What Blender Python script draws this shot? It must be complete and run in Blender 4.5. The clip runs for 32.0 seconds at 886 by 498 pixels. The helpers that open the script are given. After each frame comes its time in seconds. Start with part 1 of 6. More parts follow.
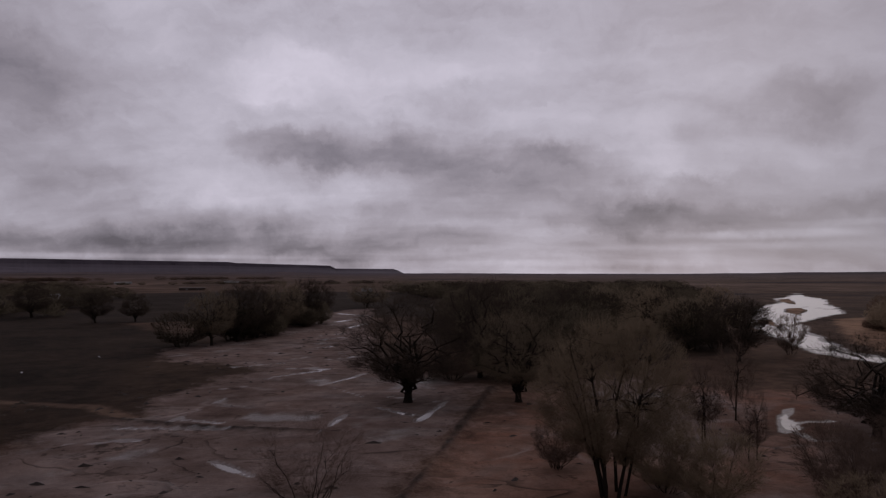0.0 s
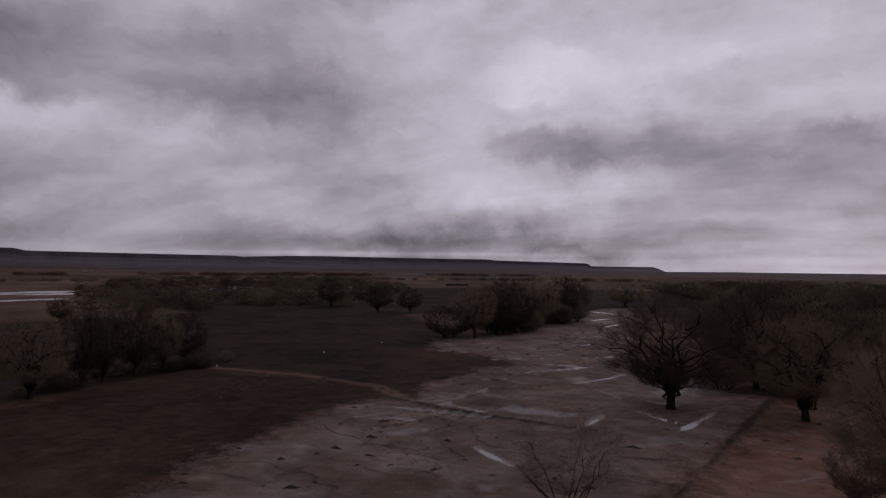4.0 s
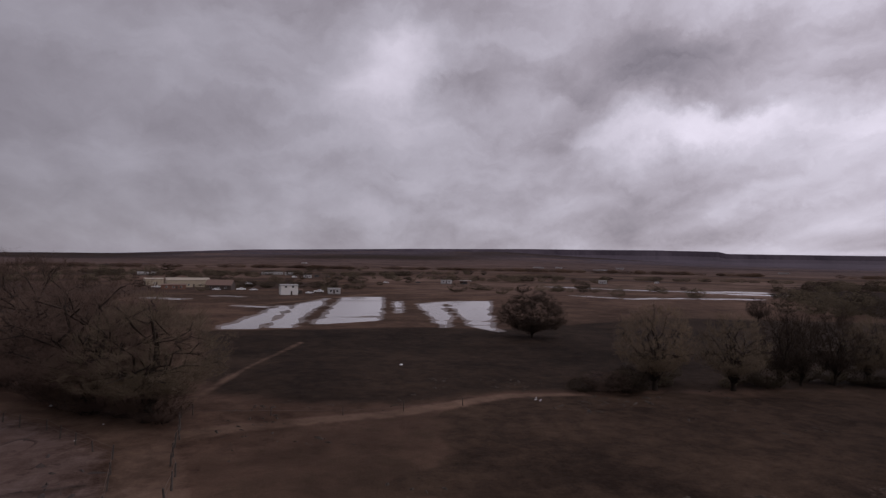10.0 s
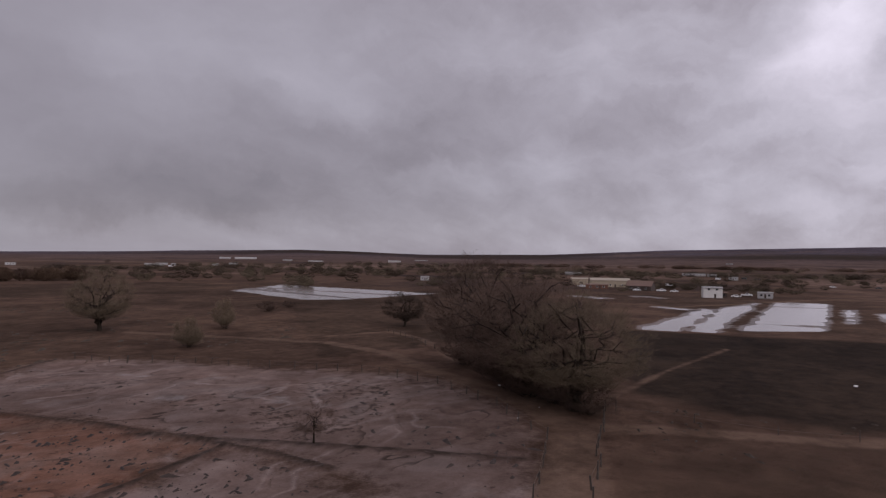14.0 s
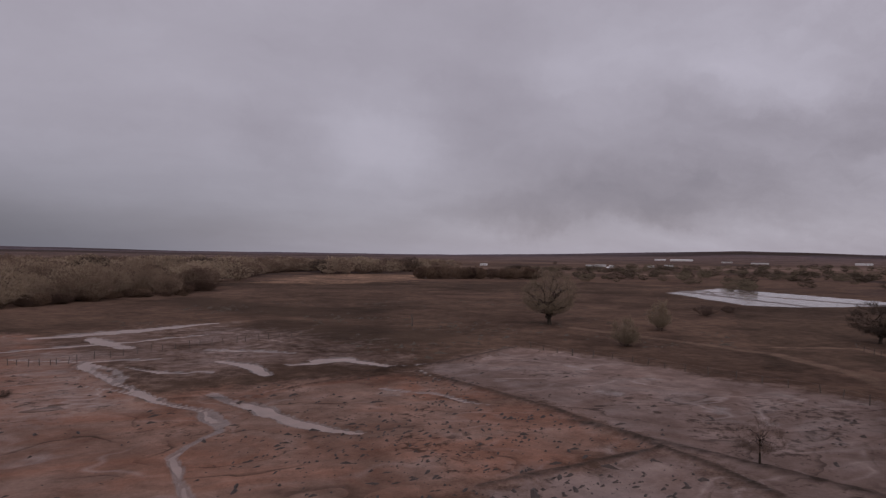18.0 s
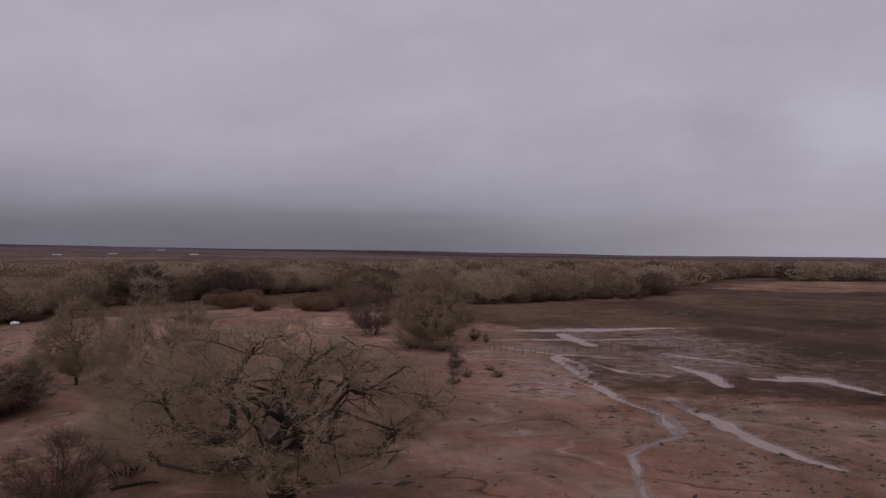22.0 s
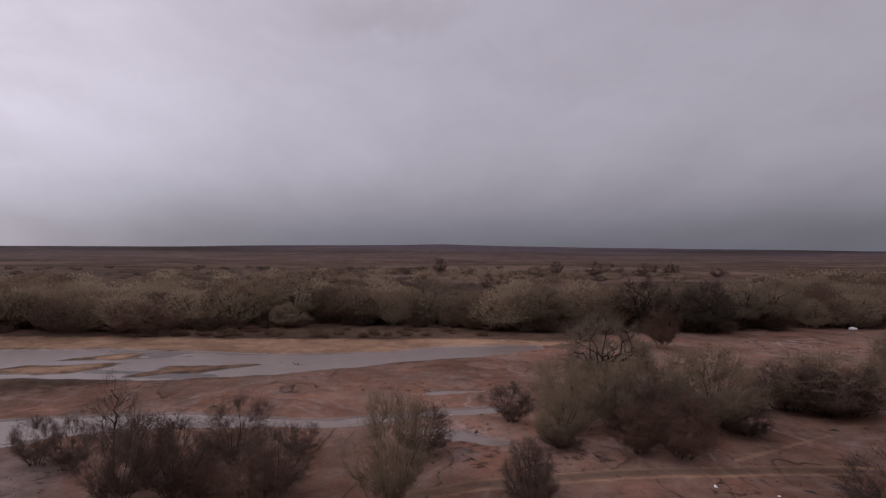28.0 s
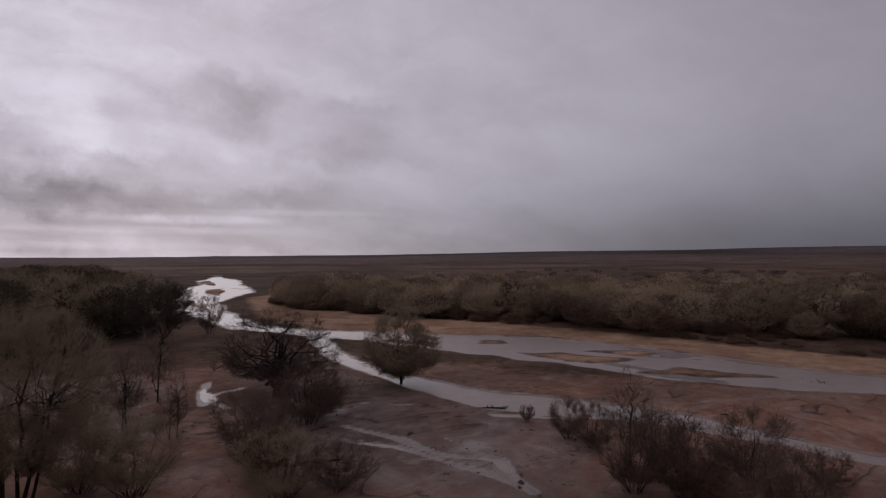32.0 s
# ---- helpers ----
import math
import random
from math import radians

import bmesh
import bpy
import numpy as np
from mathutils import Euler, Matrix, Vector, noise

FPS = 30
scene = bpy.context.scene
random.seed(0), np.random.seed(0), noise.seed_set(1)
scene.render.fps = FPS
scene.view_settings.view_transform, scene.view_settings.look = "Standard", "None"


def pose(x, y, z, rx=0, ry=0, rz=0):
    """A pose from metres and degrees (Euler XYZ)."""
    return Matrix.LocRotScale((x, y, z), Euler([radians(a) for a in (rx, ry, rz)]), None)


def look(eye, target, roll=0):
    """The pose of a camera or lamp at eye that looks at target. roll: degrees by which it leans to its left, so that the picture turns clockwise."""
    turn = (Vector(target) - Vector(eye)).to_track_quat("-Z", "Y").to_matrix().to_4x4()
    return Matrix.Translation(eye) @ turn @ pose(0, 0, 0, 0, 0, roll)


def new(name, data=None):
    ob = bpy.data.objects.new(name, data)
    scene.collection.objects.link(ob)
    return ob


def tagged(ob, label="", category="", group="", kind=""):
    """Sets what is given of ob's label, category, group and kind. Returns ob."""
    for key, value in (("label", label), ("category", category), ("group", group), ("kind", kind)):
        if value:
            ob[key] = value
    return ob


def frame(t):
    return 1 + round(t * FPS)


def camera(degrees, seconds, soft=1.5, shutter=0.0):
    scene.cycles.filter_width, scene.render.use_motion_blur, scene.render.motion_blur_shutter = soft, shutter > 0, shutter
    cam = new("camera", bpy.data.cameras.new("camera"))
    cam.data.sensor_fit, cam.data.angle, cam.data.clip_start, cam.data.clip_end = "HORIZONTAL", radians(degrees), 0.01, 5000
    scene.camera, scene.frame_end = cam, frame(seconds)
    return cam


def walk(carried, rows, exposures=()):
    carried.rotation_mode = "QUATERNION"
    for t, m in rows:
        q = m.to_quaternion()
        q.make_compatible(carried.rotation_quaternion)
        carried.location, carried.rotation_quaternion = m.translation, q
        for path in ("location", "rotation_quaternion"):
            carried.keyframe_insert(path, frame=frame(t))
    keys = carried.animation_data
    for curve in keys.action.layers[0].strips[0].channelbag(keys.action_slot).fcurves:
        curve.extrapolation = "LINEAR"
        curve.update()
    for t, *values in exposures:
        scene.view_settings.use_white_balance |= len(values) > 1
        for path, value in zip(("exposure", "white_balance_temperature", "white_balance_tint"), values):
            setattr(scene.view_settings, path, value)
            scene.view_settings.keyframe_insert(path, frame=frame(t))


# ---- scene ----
HIGH = 18.0  # the drone hovers this high and turns on the spot
cam = camera(70.99, 32.0, 1.3)
TURNS = [
    (0, 92.21, 0.07, -0.00), (0.5, 92.19, -0.07, 3.05), (1, 92.16, -0.23, 5.90), (1.5, 92.13, -0.23, 8.60),
    (2, 92.10, -0.30, 11.21), (2.5, 92.06, -0.30, 13.71), (4.5, 91.89, -0.53, 27.55), (5, 91.87, -0.60, 32.33),
    (5.5, 91.83, -0.58, 37.09), (6, 91.77, -0.69, 42.31), (6.5, 91.74, -0.68, 47.43), (7, 91.68, -0.72, 52.34),
    (7.5, 91.63, -0.67, 57.10), (8, 91.59, -0.77, 61.57), (8.5, 91.56, -0.78, 66.26), (9, 91.52, -0.85, 71.29),
    (9.5, 91.43, -0.85, 76.52), (10, 91.39, -0.95, 81.75), (10.5, 91.31, -1.00, 86.76), (11, 91.23, -0.99, 91.89),
    (11.5, 91.14, -0.99, 97.06), (12, 91.09, -0.98, 101.95), (12.5, 91.03, -1.02, 106.43), (13, 90.98, -0.96, 110.60),
    (13.5, 90.92, -0.96, 114.74), (14, 90.86, -0.92, 119.08), (14.5, 90.81, -0.92, 124.10), (15, 90.74, -0.91, 129.90),
    (15.5, 90.68, -0.93, 135.23), (17.5, 90.46, -0.88, 153.54), (18, 90.45, -0.81, 157.69),
    (18.5, 90.41, -0.81, 162.27), (19, 90.36, -0.71, 167.43), (19.5, 90.35, -0.77, 172.77), (20, 90.33, -0.77, 177.99),
    (20.5, 90.34, -0.68, 183.01), (21, 90.34, -0.59, 188.02), (21.5, 90.36, -0.49, 193.01), (22, 90.43, -0.41, 197.94),
    (22.5, 90.48, -0.38, 202.94), (23, 90.42, -0.42, 207.83), (23.5, 90.43, -0.30, 212.54), (24, 90.44, -0.35, 217.23),
    (24.5, 90.45, -0.34, 222.62), (25, 90.45, -0.43, 229.06), (25.5, 90.48, -0.44, 235.42),
    (27.5, 90.50, -0.33, 260.01), (28, 90.51, -0.38, 265.89), (28.5, 90.53, -0.23, 271.47), (29, 90.56, -0.13, 276.54),
    (29.5, 90.60, -0.11, 281.84), (30, 90.63, -0.11, 287.74), (30.5, 90.65, -0.10, 293.49), (31, 90.66, -0.11, 299.31),
    (31.5, 90.69, -0.01, 304.89), (32, 90.67, 0.03, 310.37),
]
walk(cam, [(t, pose(0, 0, HIGH, rx, ry, rz)) for t, rx, ry, rz in TURNS],
     exposures=[(0, -0.88, 6400, 17), (6, -0.75, 6400, 17), (9, -0.3, 6400, 17), (13, 0.1, 6400, 17), (19, 0.35, 6400, 17), (25, 0.45, 6400, 17), (28, 0.28, 6400, 17), (32, -0.45, 6400, 17)])

# ---- sky and sun ----
SUN_AZ, SUN_EL = 333.0, 24.0   # bearing counted from +y towards -x


def bearing(az, el=0.0):
    a, e = radians(az), radians(el)
    return Vector((-math.sin(a) * math.cos(e), math.cos(a) * math.cos(e), math.sin(e)))


world = bpy.data.worlds.new("overcast_sky")
scene.world = world
world.use_nodes = True
WT = world.node_tree
WT.nodes.clear()


def wnode(kind, **values):
    n = WT.nodes.new(kind)
    for key, value in values.items():
        n.inputs[int(key[1:]) if key[0] == "i" and key[1:].isdigit() else key].default_value = value
    return n


def wmath(op, a, b=0.0, c=0.0, clamp=False):
    n = WT.nodes.new("ShaderNodeMath")
    n.operation, n.use_clamp = op, clamp
    for i, v in enumerate((a, b, c)):
        if isinstance(v, (int, float)):
            n.inputs[i].default_value = v
        else:
            WT.links.new(v, n.inputs[i])
    return n.outputs[0]


def wvec(op, a, b):
    n = WT.nodes.new("ShaderNodeVectorMath")
    n.operation = op
    for i, v in enumerate((a, b)):
        if isinstance(v, (tuple, Vector)):
            n.inputs[i].default_value = v
        else:
            WT.links.new(v, n.inputs[i])
    return n.outputs["Value"] if op == "DOT_PRODUCT" else n.outputs["Vector"]


def wnoise(vec, scale, detail, rough, distort=0.0):
    n = wnode("ShaderNodeTexNoise", Scale=scale, Detail=detail, Roughness=rough, Distortion=distort)
    WT.links.new(vec, n.inputs["Vector"])
    return n


def sky_world():
    way = WT.nodes.new("ShaderNodeTexCoord").outputs["Generated"]
    way = wvec("NORMALIZE", way, (0, 0, 0))
    sep = WT.nodes.new("ShaderNodeSeparateXYZ")
    WT.links.new(way, sep.inputs[0])
    up = wmath("MAXIMUM", sep.outputs["Z"], 0.0)
    # the cloud deck: a flat layer seen in perspective
    low = wmath("ADD", up, 0.26)
    comb = WT.nodes.new("ShaderNodeCombineXYZ")
    WT.links.new(wmath("DIVIDE", sep.outputs["X"], low), comb.inputs[0])
    WT.links.new(wmath("DIVIDE", sep.outputs["Y"], low), comb.inputs[1])
    deck = comb.outputs[0]
    warp = wnoise(way, 6.0, 6.0, 0.62)
    shift = wvec("SCALE", wvec("SUBTRACT", warp.outputs["Color"], (0.5, 0.5, 0.5)), (0, 0, 0))
    shift.node.inputs["Scale"].default_value = 0.15
    bent = wvec("ADD", way, shift)
    stretch = WT.nodes.new("ShaderNodeMapping")
    stretch.inputs["Rotation"].default_value = (0, 0, radians(24))
    stretch.inputs["Scale"].default_value = (0.6, 1.25, 1.0)
    WT.links.new(deck, stretch.inputs["Vector"])
    big = wnoise(stretch.outputs[0], 1.9, 7.0, 0.5, 0.1).outputs["Fac"]
    flat = WT.nodes.new("ShaderNodeMapping")
    flat.inputs["Scale"].default_value = (1.0, 1.0, 2.6)
    WT.links.new(bent, flat.inputs["Vector"])
    fine = wnoise(flat.outputs[0], 5.5, 7.0, 0.52, 0.0).outputs["Fac"]

    def lobe(az, el, wide, high, vec):
        f = bearing(az, el)
        r = Vector((-math.cos(radians(az)), -math.sin(radians(az)), 0)) * -1
        u = f.cross(r)
        a = wmath("DIVIDE", wvec("DOT_PRODUCT", vec, r), math.sin(radians(wide)))
        b = wmath("DIVIDE", wvec("DOT_PRODUCT", vec, u), math.sin(radians(high)))
        d = wmath("ADD", wmath("MULTIPLY", a, a), wmath("MULTIPLY", b, b))
        g = wmath("EXPONENT", wmath("MULTIPLY", wmath("POWER", d, 1.6), -0.8))
        front = wmath("MULTIPLY", wvec("DOT_PRODUCT", way, f), 3.0, clamp=True)
        return wmath("MULTIPLY", g, front)

    # ragged clouds on the side of the low sun, smooth deck opposite
    side = wmath("MULTIPLY_ADD", wvec("DOT_PRODUCT", way, bearing(40)), 0.75, 0.45, clamp=True)
    side = wmath("MAXIMUM", side, 0.22)
    torn = wnoise(flat.outputs[0], 13.0, 8.0, 0.6, 0.3).outputs["Fac"]
    cloud = wmath("ADD", wmath("MULTIPLY", wmath("SUBTRACT", big, 0.5), 0.8), wmath("ADD", wmath("MULTIPLY", wmath("SUBTRACT", fine, 0.5), 0.62), wmath("MULTIPLY", wmath("SUBTRACT", torn, 0.5), 0.22)))
    light = wmath("MULTIPLY_ADD", wmath("MULTIPLY", cloud, side), 0.55, 0.42)
    for az, el, wide, high, amount in CLOUDS:
        light = wmath("ADD", light, wmath("MULTIPLY", lobe(az, el, wide, high, bent), amount))
    for az, el, wide, high, amount in STRIPS:
        light = wmath("ADD", light, wmath("MULTIPLY", lobe(az, el, wide, high, way), amount))
    light = wmath("MAXIMUM", light, 0.12)
    # the deck is thinner towards the sun
    near_sun = wmath("MULTIPLY_ADD", wvec("DOT_PRODUCT", way, bearing(4, 10.0)), 0.5, 0.5, clamp=True)
    bright = wmath("MULTIPLY_ADD", wmath("POWER", near_sun, 2.6), 1.2, 0.72)
    tone = light
    light = wmath("MULTIPLY", light, bright)
    # an overcast sky is brightest overhead
    high = wmath("MULTIPLY_ADD", up, 1.7, -0.75, clamp=True)
    light = wmath("MULTIPLY", light, wmath("MULTIPLY_ADD", high, 0.9, 1.0))
    # rain far off: the deck darkens to slate blue low over the river side
    h = wmath("DIVIDE", up, 0.12)
    veil = wmath("EXPONENT", wmath("MULTIPLY", wmath("MULTIPLY", h, h), -1.0))
    veil = wmath("MULTIPLY", veil, wmath("MULTIPLY_ADD", wvec("DOT_PRODUCT", way, bearing(245)), 1.3, 0.1, clamp=True))
    light = wmath("MULTIPLY", light, wmath("MULTIPLY_ADD", veil, -0.47, 1.0))
    h = wmath("DIVIDE", up, 0.065)
    slate = wmath("EXPONENT", wmath("MULTIPLY", wmath("MULTIPLY", h, h), -1.0))
    slate = wmath("MULTIPLY", slate, wmath("MULTIPLY_ADD", wvec("DOT_PRODUCT", way, bearing(238)), 2.2, -0.75, clamp=True))
    light = wmath("MULTIPLY", light, wmath("MULTIPLY_ADD", slate, -0.27, 1.0))
    # thin lower haze, slightly blue where rain falls
    ramp = WT.nodes.new("ShaderNodeValToRGB")
    ramp.color_ramp.elements[0].position, ramp.color_ramp.elements[0].color = 0.10, (0.98, 0.905, 1.04, 1)
    ramp.color_ramp.elements[1].position, ramp.color_ramp.elements[1].color = 0.46, (0.99, 0.955, 1.06, 1)
    mid = ramp.color_ramp.elements.new(0.30)
    mid.color = (0.99, 0.92, 1.02, 1)
    WT.links.new(tone, ramp.inputs[0])
    tint = WT.nodes.new("ShaderNodeMix")
    tint.data_type, tint.blend_type = "RGBA", "MULTIPLY"
    tint.inputs["Factor"].default_value = 1.0
    rain = WT.nodes.new("ShaderNodeMix")
    rain.data_type, rain.blend_type = "RGBA", "MIX"
    WT.links.new(wmath("MAXIMUM", wmath("MULTIPLY", veil, 0.45), wmath("MULTIPLY", slate, 0.95)), rain.inputs[0])
    WT.links.new(ramp.outputs["Color"], rain.inputs[6])
    rain.inputs[7].default_value = (0.86, 0.895, 1.07, 1)
    WT.links.new(rain.outputs[2], tint.inputs[6])
    grey = WT.nodes.new("ShaderNodeCombineXYZ")
    for i in range(3):
        WT.links.new(light, grey.inputs[i])
    WT.links.new(grey.outputs[0], tint.inputs[7])
    sky = WT.nodes.new("ShaderNodeTexSky")
    sky.sky_type, sky.sun_disc = "NISHITA", False
    sky.sun_elevation, sky.sun_rotation = radians(SUN_EL), radians(360 - SUN_AZ)
    clear, deckbg, mix = wnode("ShaderNodeBackground", Strength=0.08), wnode("ShaderNodeBackground", Strength=1.0), wnode("ShaderNodeMixShader", Fac=0.96)
    WT.links.new(sky.outputs[0], clear.inputs["Color"])
    WT.links.new(tint.outputs[2], deckbg.inputs["Color"])
    WT.links.new(clear.outputs[0], mix.inputs[1])
    WT.links.new(deckbg.outputs[0], mix.inputs[2])
    out = WT.nodes.new("ShaderNodeOutputWorld")
    WT.links.new(mix.outputs[0], out.inputs["Surface"])


# clouds and gaps: bearing, height, half widths, lightening
CLOUDS = [
    (12.1, 11.8, 8.2, 2.4, -0.0936), (4.4, 10.8, 9.0, 2.3, -0.0864), (356.0, 10.0, 7.1, 1.7, -0.0864),
    (346.8, 9.8, 4.4, 1.1, -0.0864), (351.4, 6.9, 16.1, 2.3, -0.0936), (337.0, 4.7, 13.2, 1.3, -0.0864),
    (328.9, 14.0, 4.9, 1.5, -0.0792), (31.8, 16.3, 9.1, 3.8, -0.0504), (19.5, 20.0, 4.1, 2.0, -0.0648),
    (337.4, 7.5, 2.7, 0.8, -0.072), (15.1, 14.6, 4.3, 0.9, -0.0432), (23.8, 4.0, 19.1, 1.9, -0.072),
    (341.4, 12.4, 13.4, 5.5, 0.0432), (7.5, 17.9, 11.2, 3.7, 0.0288),
    (52.1, 17.2, 18.6, 4.3, -0.085), (38.5, 14.2, 8.3, 3.2, -0.05), (13.0, 11.2, 5.6, 2.1, -0.0792),
]
CLOUDS += [
    (64.9, 6.7, 8.4, 2.7, -0.0576), (58.0, 11.8, 5.6, 1.6, 0.115), (66.4, 12.0, 3.5, 1.5, 0.072),
    (11.4, 16.4, 7.6, 3.3, 0.0864), (46.8, 11.0, 3.8, 1.2, 0.072), (17.2, 7.6, 11.7, 2.3, 0.0432),
    (86.2, 17.5, 3.6, 3.3, 0.0936), (55.8, 11.7, 4.9, 1.6, 0.101), (65.9, 11.2, 3.8, 2.2, 0.072),
    (75.9, 16.2, 8.2, 3.5, -0.072), (61.4, 16.3, 12.4, 3.1, -0.0648), (99.4, 6.0, 8.6, 2.9, -0.0288),
    (130.0, 8.5, 17.1, 4.3, -0.0864), (140.7, 4.9, 13.5, 2.8, -0.0648), (115.2, 12.5, 8.9, 3.8, -0.0432),
    (85.2, 17.8, 3.4, 2.6, 0.108), (90.0, 14.5, 3.6, 2.5, 0.072), (109.9, 7.8, 9.7, 2.2, 0.0576),
]
CLOUDS += [
    (78.3, 15.4, 3.7, 2.1, -0.0576), (134.8, 18.1, 14.2, 3.4, 0.036), (153.5, 13.0, 5.6, 6.8, -0.0648),
    (145.8, 3.8, 13.9, 1.7, -0.0648), (165.2, 10.2, 5.1, 3.2, 0.0504), (170.9, 9.7, 3.9, 3.2, -0.036),
    (297.9, 8.6, 12.0, 7.7, 0.0288), (270.4, 21.1, 6.7, 1.6, -0.0432),
    (328.7, 12.9, 5.4, 1.8, -0.085), (317.8, 12.2, 4.4, 1.5, -0.075), (320.4, 8.9, 5.1, 1.5, -0.08),
    (336.3, 4.9, 14.0, 1.5, -0.072), (343.8, 5.4, 3.8, 2.2, -0.036), 
    (342.7, 9.8, 3.3, 3.3, 0.072), (354.0, 2.2, 45.4, 1.7, -0.072), (28.0, 2.3, 17.3, 1.3, -0.072),
]
CLOUDS += [
    (41.5, 2.9, 45.6, 1.7, -0.0504), (86, 14.8, 7, 5, 0.06), (22, 15.5, 8, 8, 0.09), (61, 11.3, 5, 2.2, 0.04), (88, 19, 9, 4, 0.05),
]
# level layers low over the horizon
STRIPS = [(205, 3.4, 10, 0.45, -0.03), (216, 2.8, 28, 1.7, -0.045), (30, 1.45, 17, 0.2, 0.09), (32, 2.6, 30, 0.7, -0.05), (350, 0.9, 18, 0.3, 0.05), (331.5, 3.2, 6.0, 0.4, 0.13), (336, 2.2, 10, 0.3, 0.06), (326, 3.9, 9, 0.25, 0.05)]
sky_world()

sun_data = bpy.data.lights.new("sun", "SUN")
sun_data.energy, sun_data.angle, sun_data.color = 0.5, radians(40), (1.0, 0.96, 0.92)
sun = new("sun", sun_data)
sun.matrix_world = look(bearing(SUN_AZ, SUN_EL) * 100, (0, 0, 0))


# ---- materials ----
def material(name):
    m = bpy.data.materials.new(name)
    m.use_nodes = True
    nt = m.node_tree
    return m, nt, nt.nodes["Principled BSDF"]


def link_noise(nt, vec, scale, detail=6.0, rough=0.6, distort=0.0):
    n = nt.nodes.new("ShaderNodeTexNoise")
    n.inputs["Scale"].default_value, n.inputs["Detail"].default_value = scale, detail
    n.inputs["Roughness"].default_value, n.inputs["Distortion"].default_value = rough, distort
    nt.links.new(vec, n.inputs["Vector"])
    return n.outputs["Fac"]


def ramped(nt, fac, stops):
    r = nt.nodes.new("ShaderNodeValToRGB")
    while len(r.color_ramp.elements) < len(stops):
        r.color_ramp.elements.new(0.5)
    for e, (p, c) in zip(r.color_ramp.elements, stops):
        e.position, e.color = p, (*c, 1)
    nt.links.new(fac, r.inputs[0])
    return r.outputs["Color"]


def blend(nt, fac, a, b, kind="MIX"):
    n = nt.nodes.new("ShaderNodeMix")
    n.data_type, n.blend_type = "RGBA", kind
    for s, v in ((0, fac), (6, a), (7, b)):
        if isinstance(v, (int, float)):
            n.inputs[s].default_value = v
        elif isinstance(v, tuple):
            n.inputs[s].default_value = (*v, 1)
        else:
            nt.links.new(v, n.inputs[s])
    return n.outputs[2]


def calc(nt, op, a, b=0.0, c=0.0, clamp=False):
    n = nt.nodes.new("ShaderNodeMath")
    n.operation, n.use_clamp = op, clamp
    for i, v in enumerate((a, b, c)):
        if isinstance(v, (int, float)):
            n.inputs[i].default_value = v
        else:
            nt.links.new(v, n.inputs[i])
    return n.outputs[0]


def object_coords(nt):
    return nt.nodes.new("ShaderNodeTexCoord").outputs["Object"]


def bump(nt, shader, height, strength, distance):
    b = nt.nodes.new("ShaderNodeBump")
    b.inputs["Strength"].default_value, b.inputs["Distance"].default_value = strength, distance
    nt.links.new(height, b.inputs["Height"])
    nt.links.new(b.outputs["Normal"], shader.inputs["Normal"])


def plain(name, colour, rough=0.8, vary=0.25, scale=3.0, metal=0.0):
    """Painted, wooden or metal surface with stains at two scales and a small tint by object."""
    m, nt, sh = material(name)
    co = object_coords(nt)
    n1, n2 = link_noise(nt, co, scale), link_noise(nt, co, scale * 9, 4.0, 0.7)
    f = calc(nt, "ADD", calc(nt, "MULTIPLY", n1, 0.65), calc(nt, "MULTIPLY", n2, 0.35))
    rnd = nt.nodes.new("ShaderNodeObjectInfo").outputs["Random"]
    f = calc(nt, "ADD", f, calc(nt, "MULTIPLY_ADD", rnd, 0.16, -0.08))
    lo, hi = tuple(c * (1 - vary) for c in colour), tuple(min(1.0, c * (1 + vary)) for c in colour)
    nt.links.new(ramped(nt, f, [(0.3, lo), (0.7, hi)]), sh.inputs["Base Color"])
    sh.inputs["Roughness"].default_value, sh.inputs["Metallic"].default_value = rough, metal
    return m


def thin_wood(m, nt, sh, colour):
    """Fine twigs scatter light to all sides."""
    sh.inputs["Roughness"].default_value, sh.inputs["Specular IOR Level"].default_value = 1.0, 0.0
    nt.links.new(colour, sh.inputs["Base Color"])
    through_light, mix = nt.nodes.new("ShaderNodeBsdfTranslucent"), nt.nodes.new("ShaderNodeMixShader")
    nt.links.new(colour, through_light.inputs["Color"])
    nt.links.new(sh.outputs[0], mix.inputs[1])
    nt.links.new(through_light.outputs[0], mix.inputs[2])
    nt.links.new(mix.outputs[0], nt.nodes["Material Output"].inputs["Surface"])
    return m


def twig(name, colour, vary=0.35, fine=True):
    """Bark and twigs: grain along the wood, each plant a little lighter or darker, each branch too."""
    m, nt, sh = material(name)
    co = object_coords(nt)
    geo = nt.nodes.new("ShaderNodeNewGeometry")
    rnd = nt.nodes.new("ShaderNodeObjectInfo").outputs["Random"]
    n = link_noise(nt, co, 0.7, 5.0, 0.65)
    f = calc(nt, "ADD", calc(nt, "MULTIPLY", n, 0.6), calc(nt, "MULTIPLY", geo.outputs["Random Per Island"], 0.12))
    f = calc(nt, "ADD", f, calc(nt, "MULTIPLY", rnd, 0.22))
    lo, hi = tuple(c * (1 - vary) for c in colour), tuple(c * (1 + vary) for c in colour)
    tint = ramped(nt, f, [(0.25, lo), (0.8, hi)])
    if fine:
        return thin_wood(m, nt, sh, tint)
    nt.links.new(tint, sh.inputs["Base Color"])
    sh.inputs["Roughness"].default_value, sh.inputs["Specular IOR Level"].default_value = 1.0, 0.1
    return m


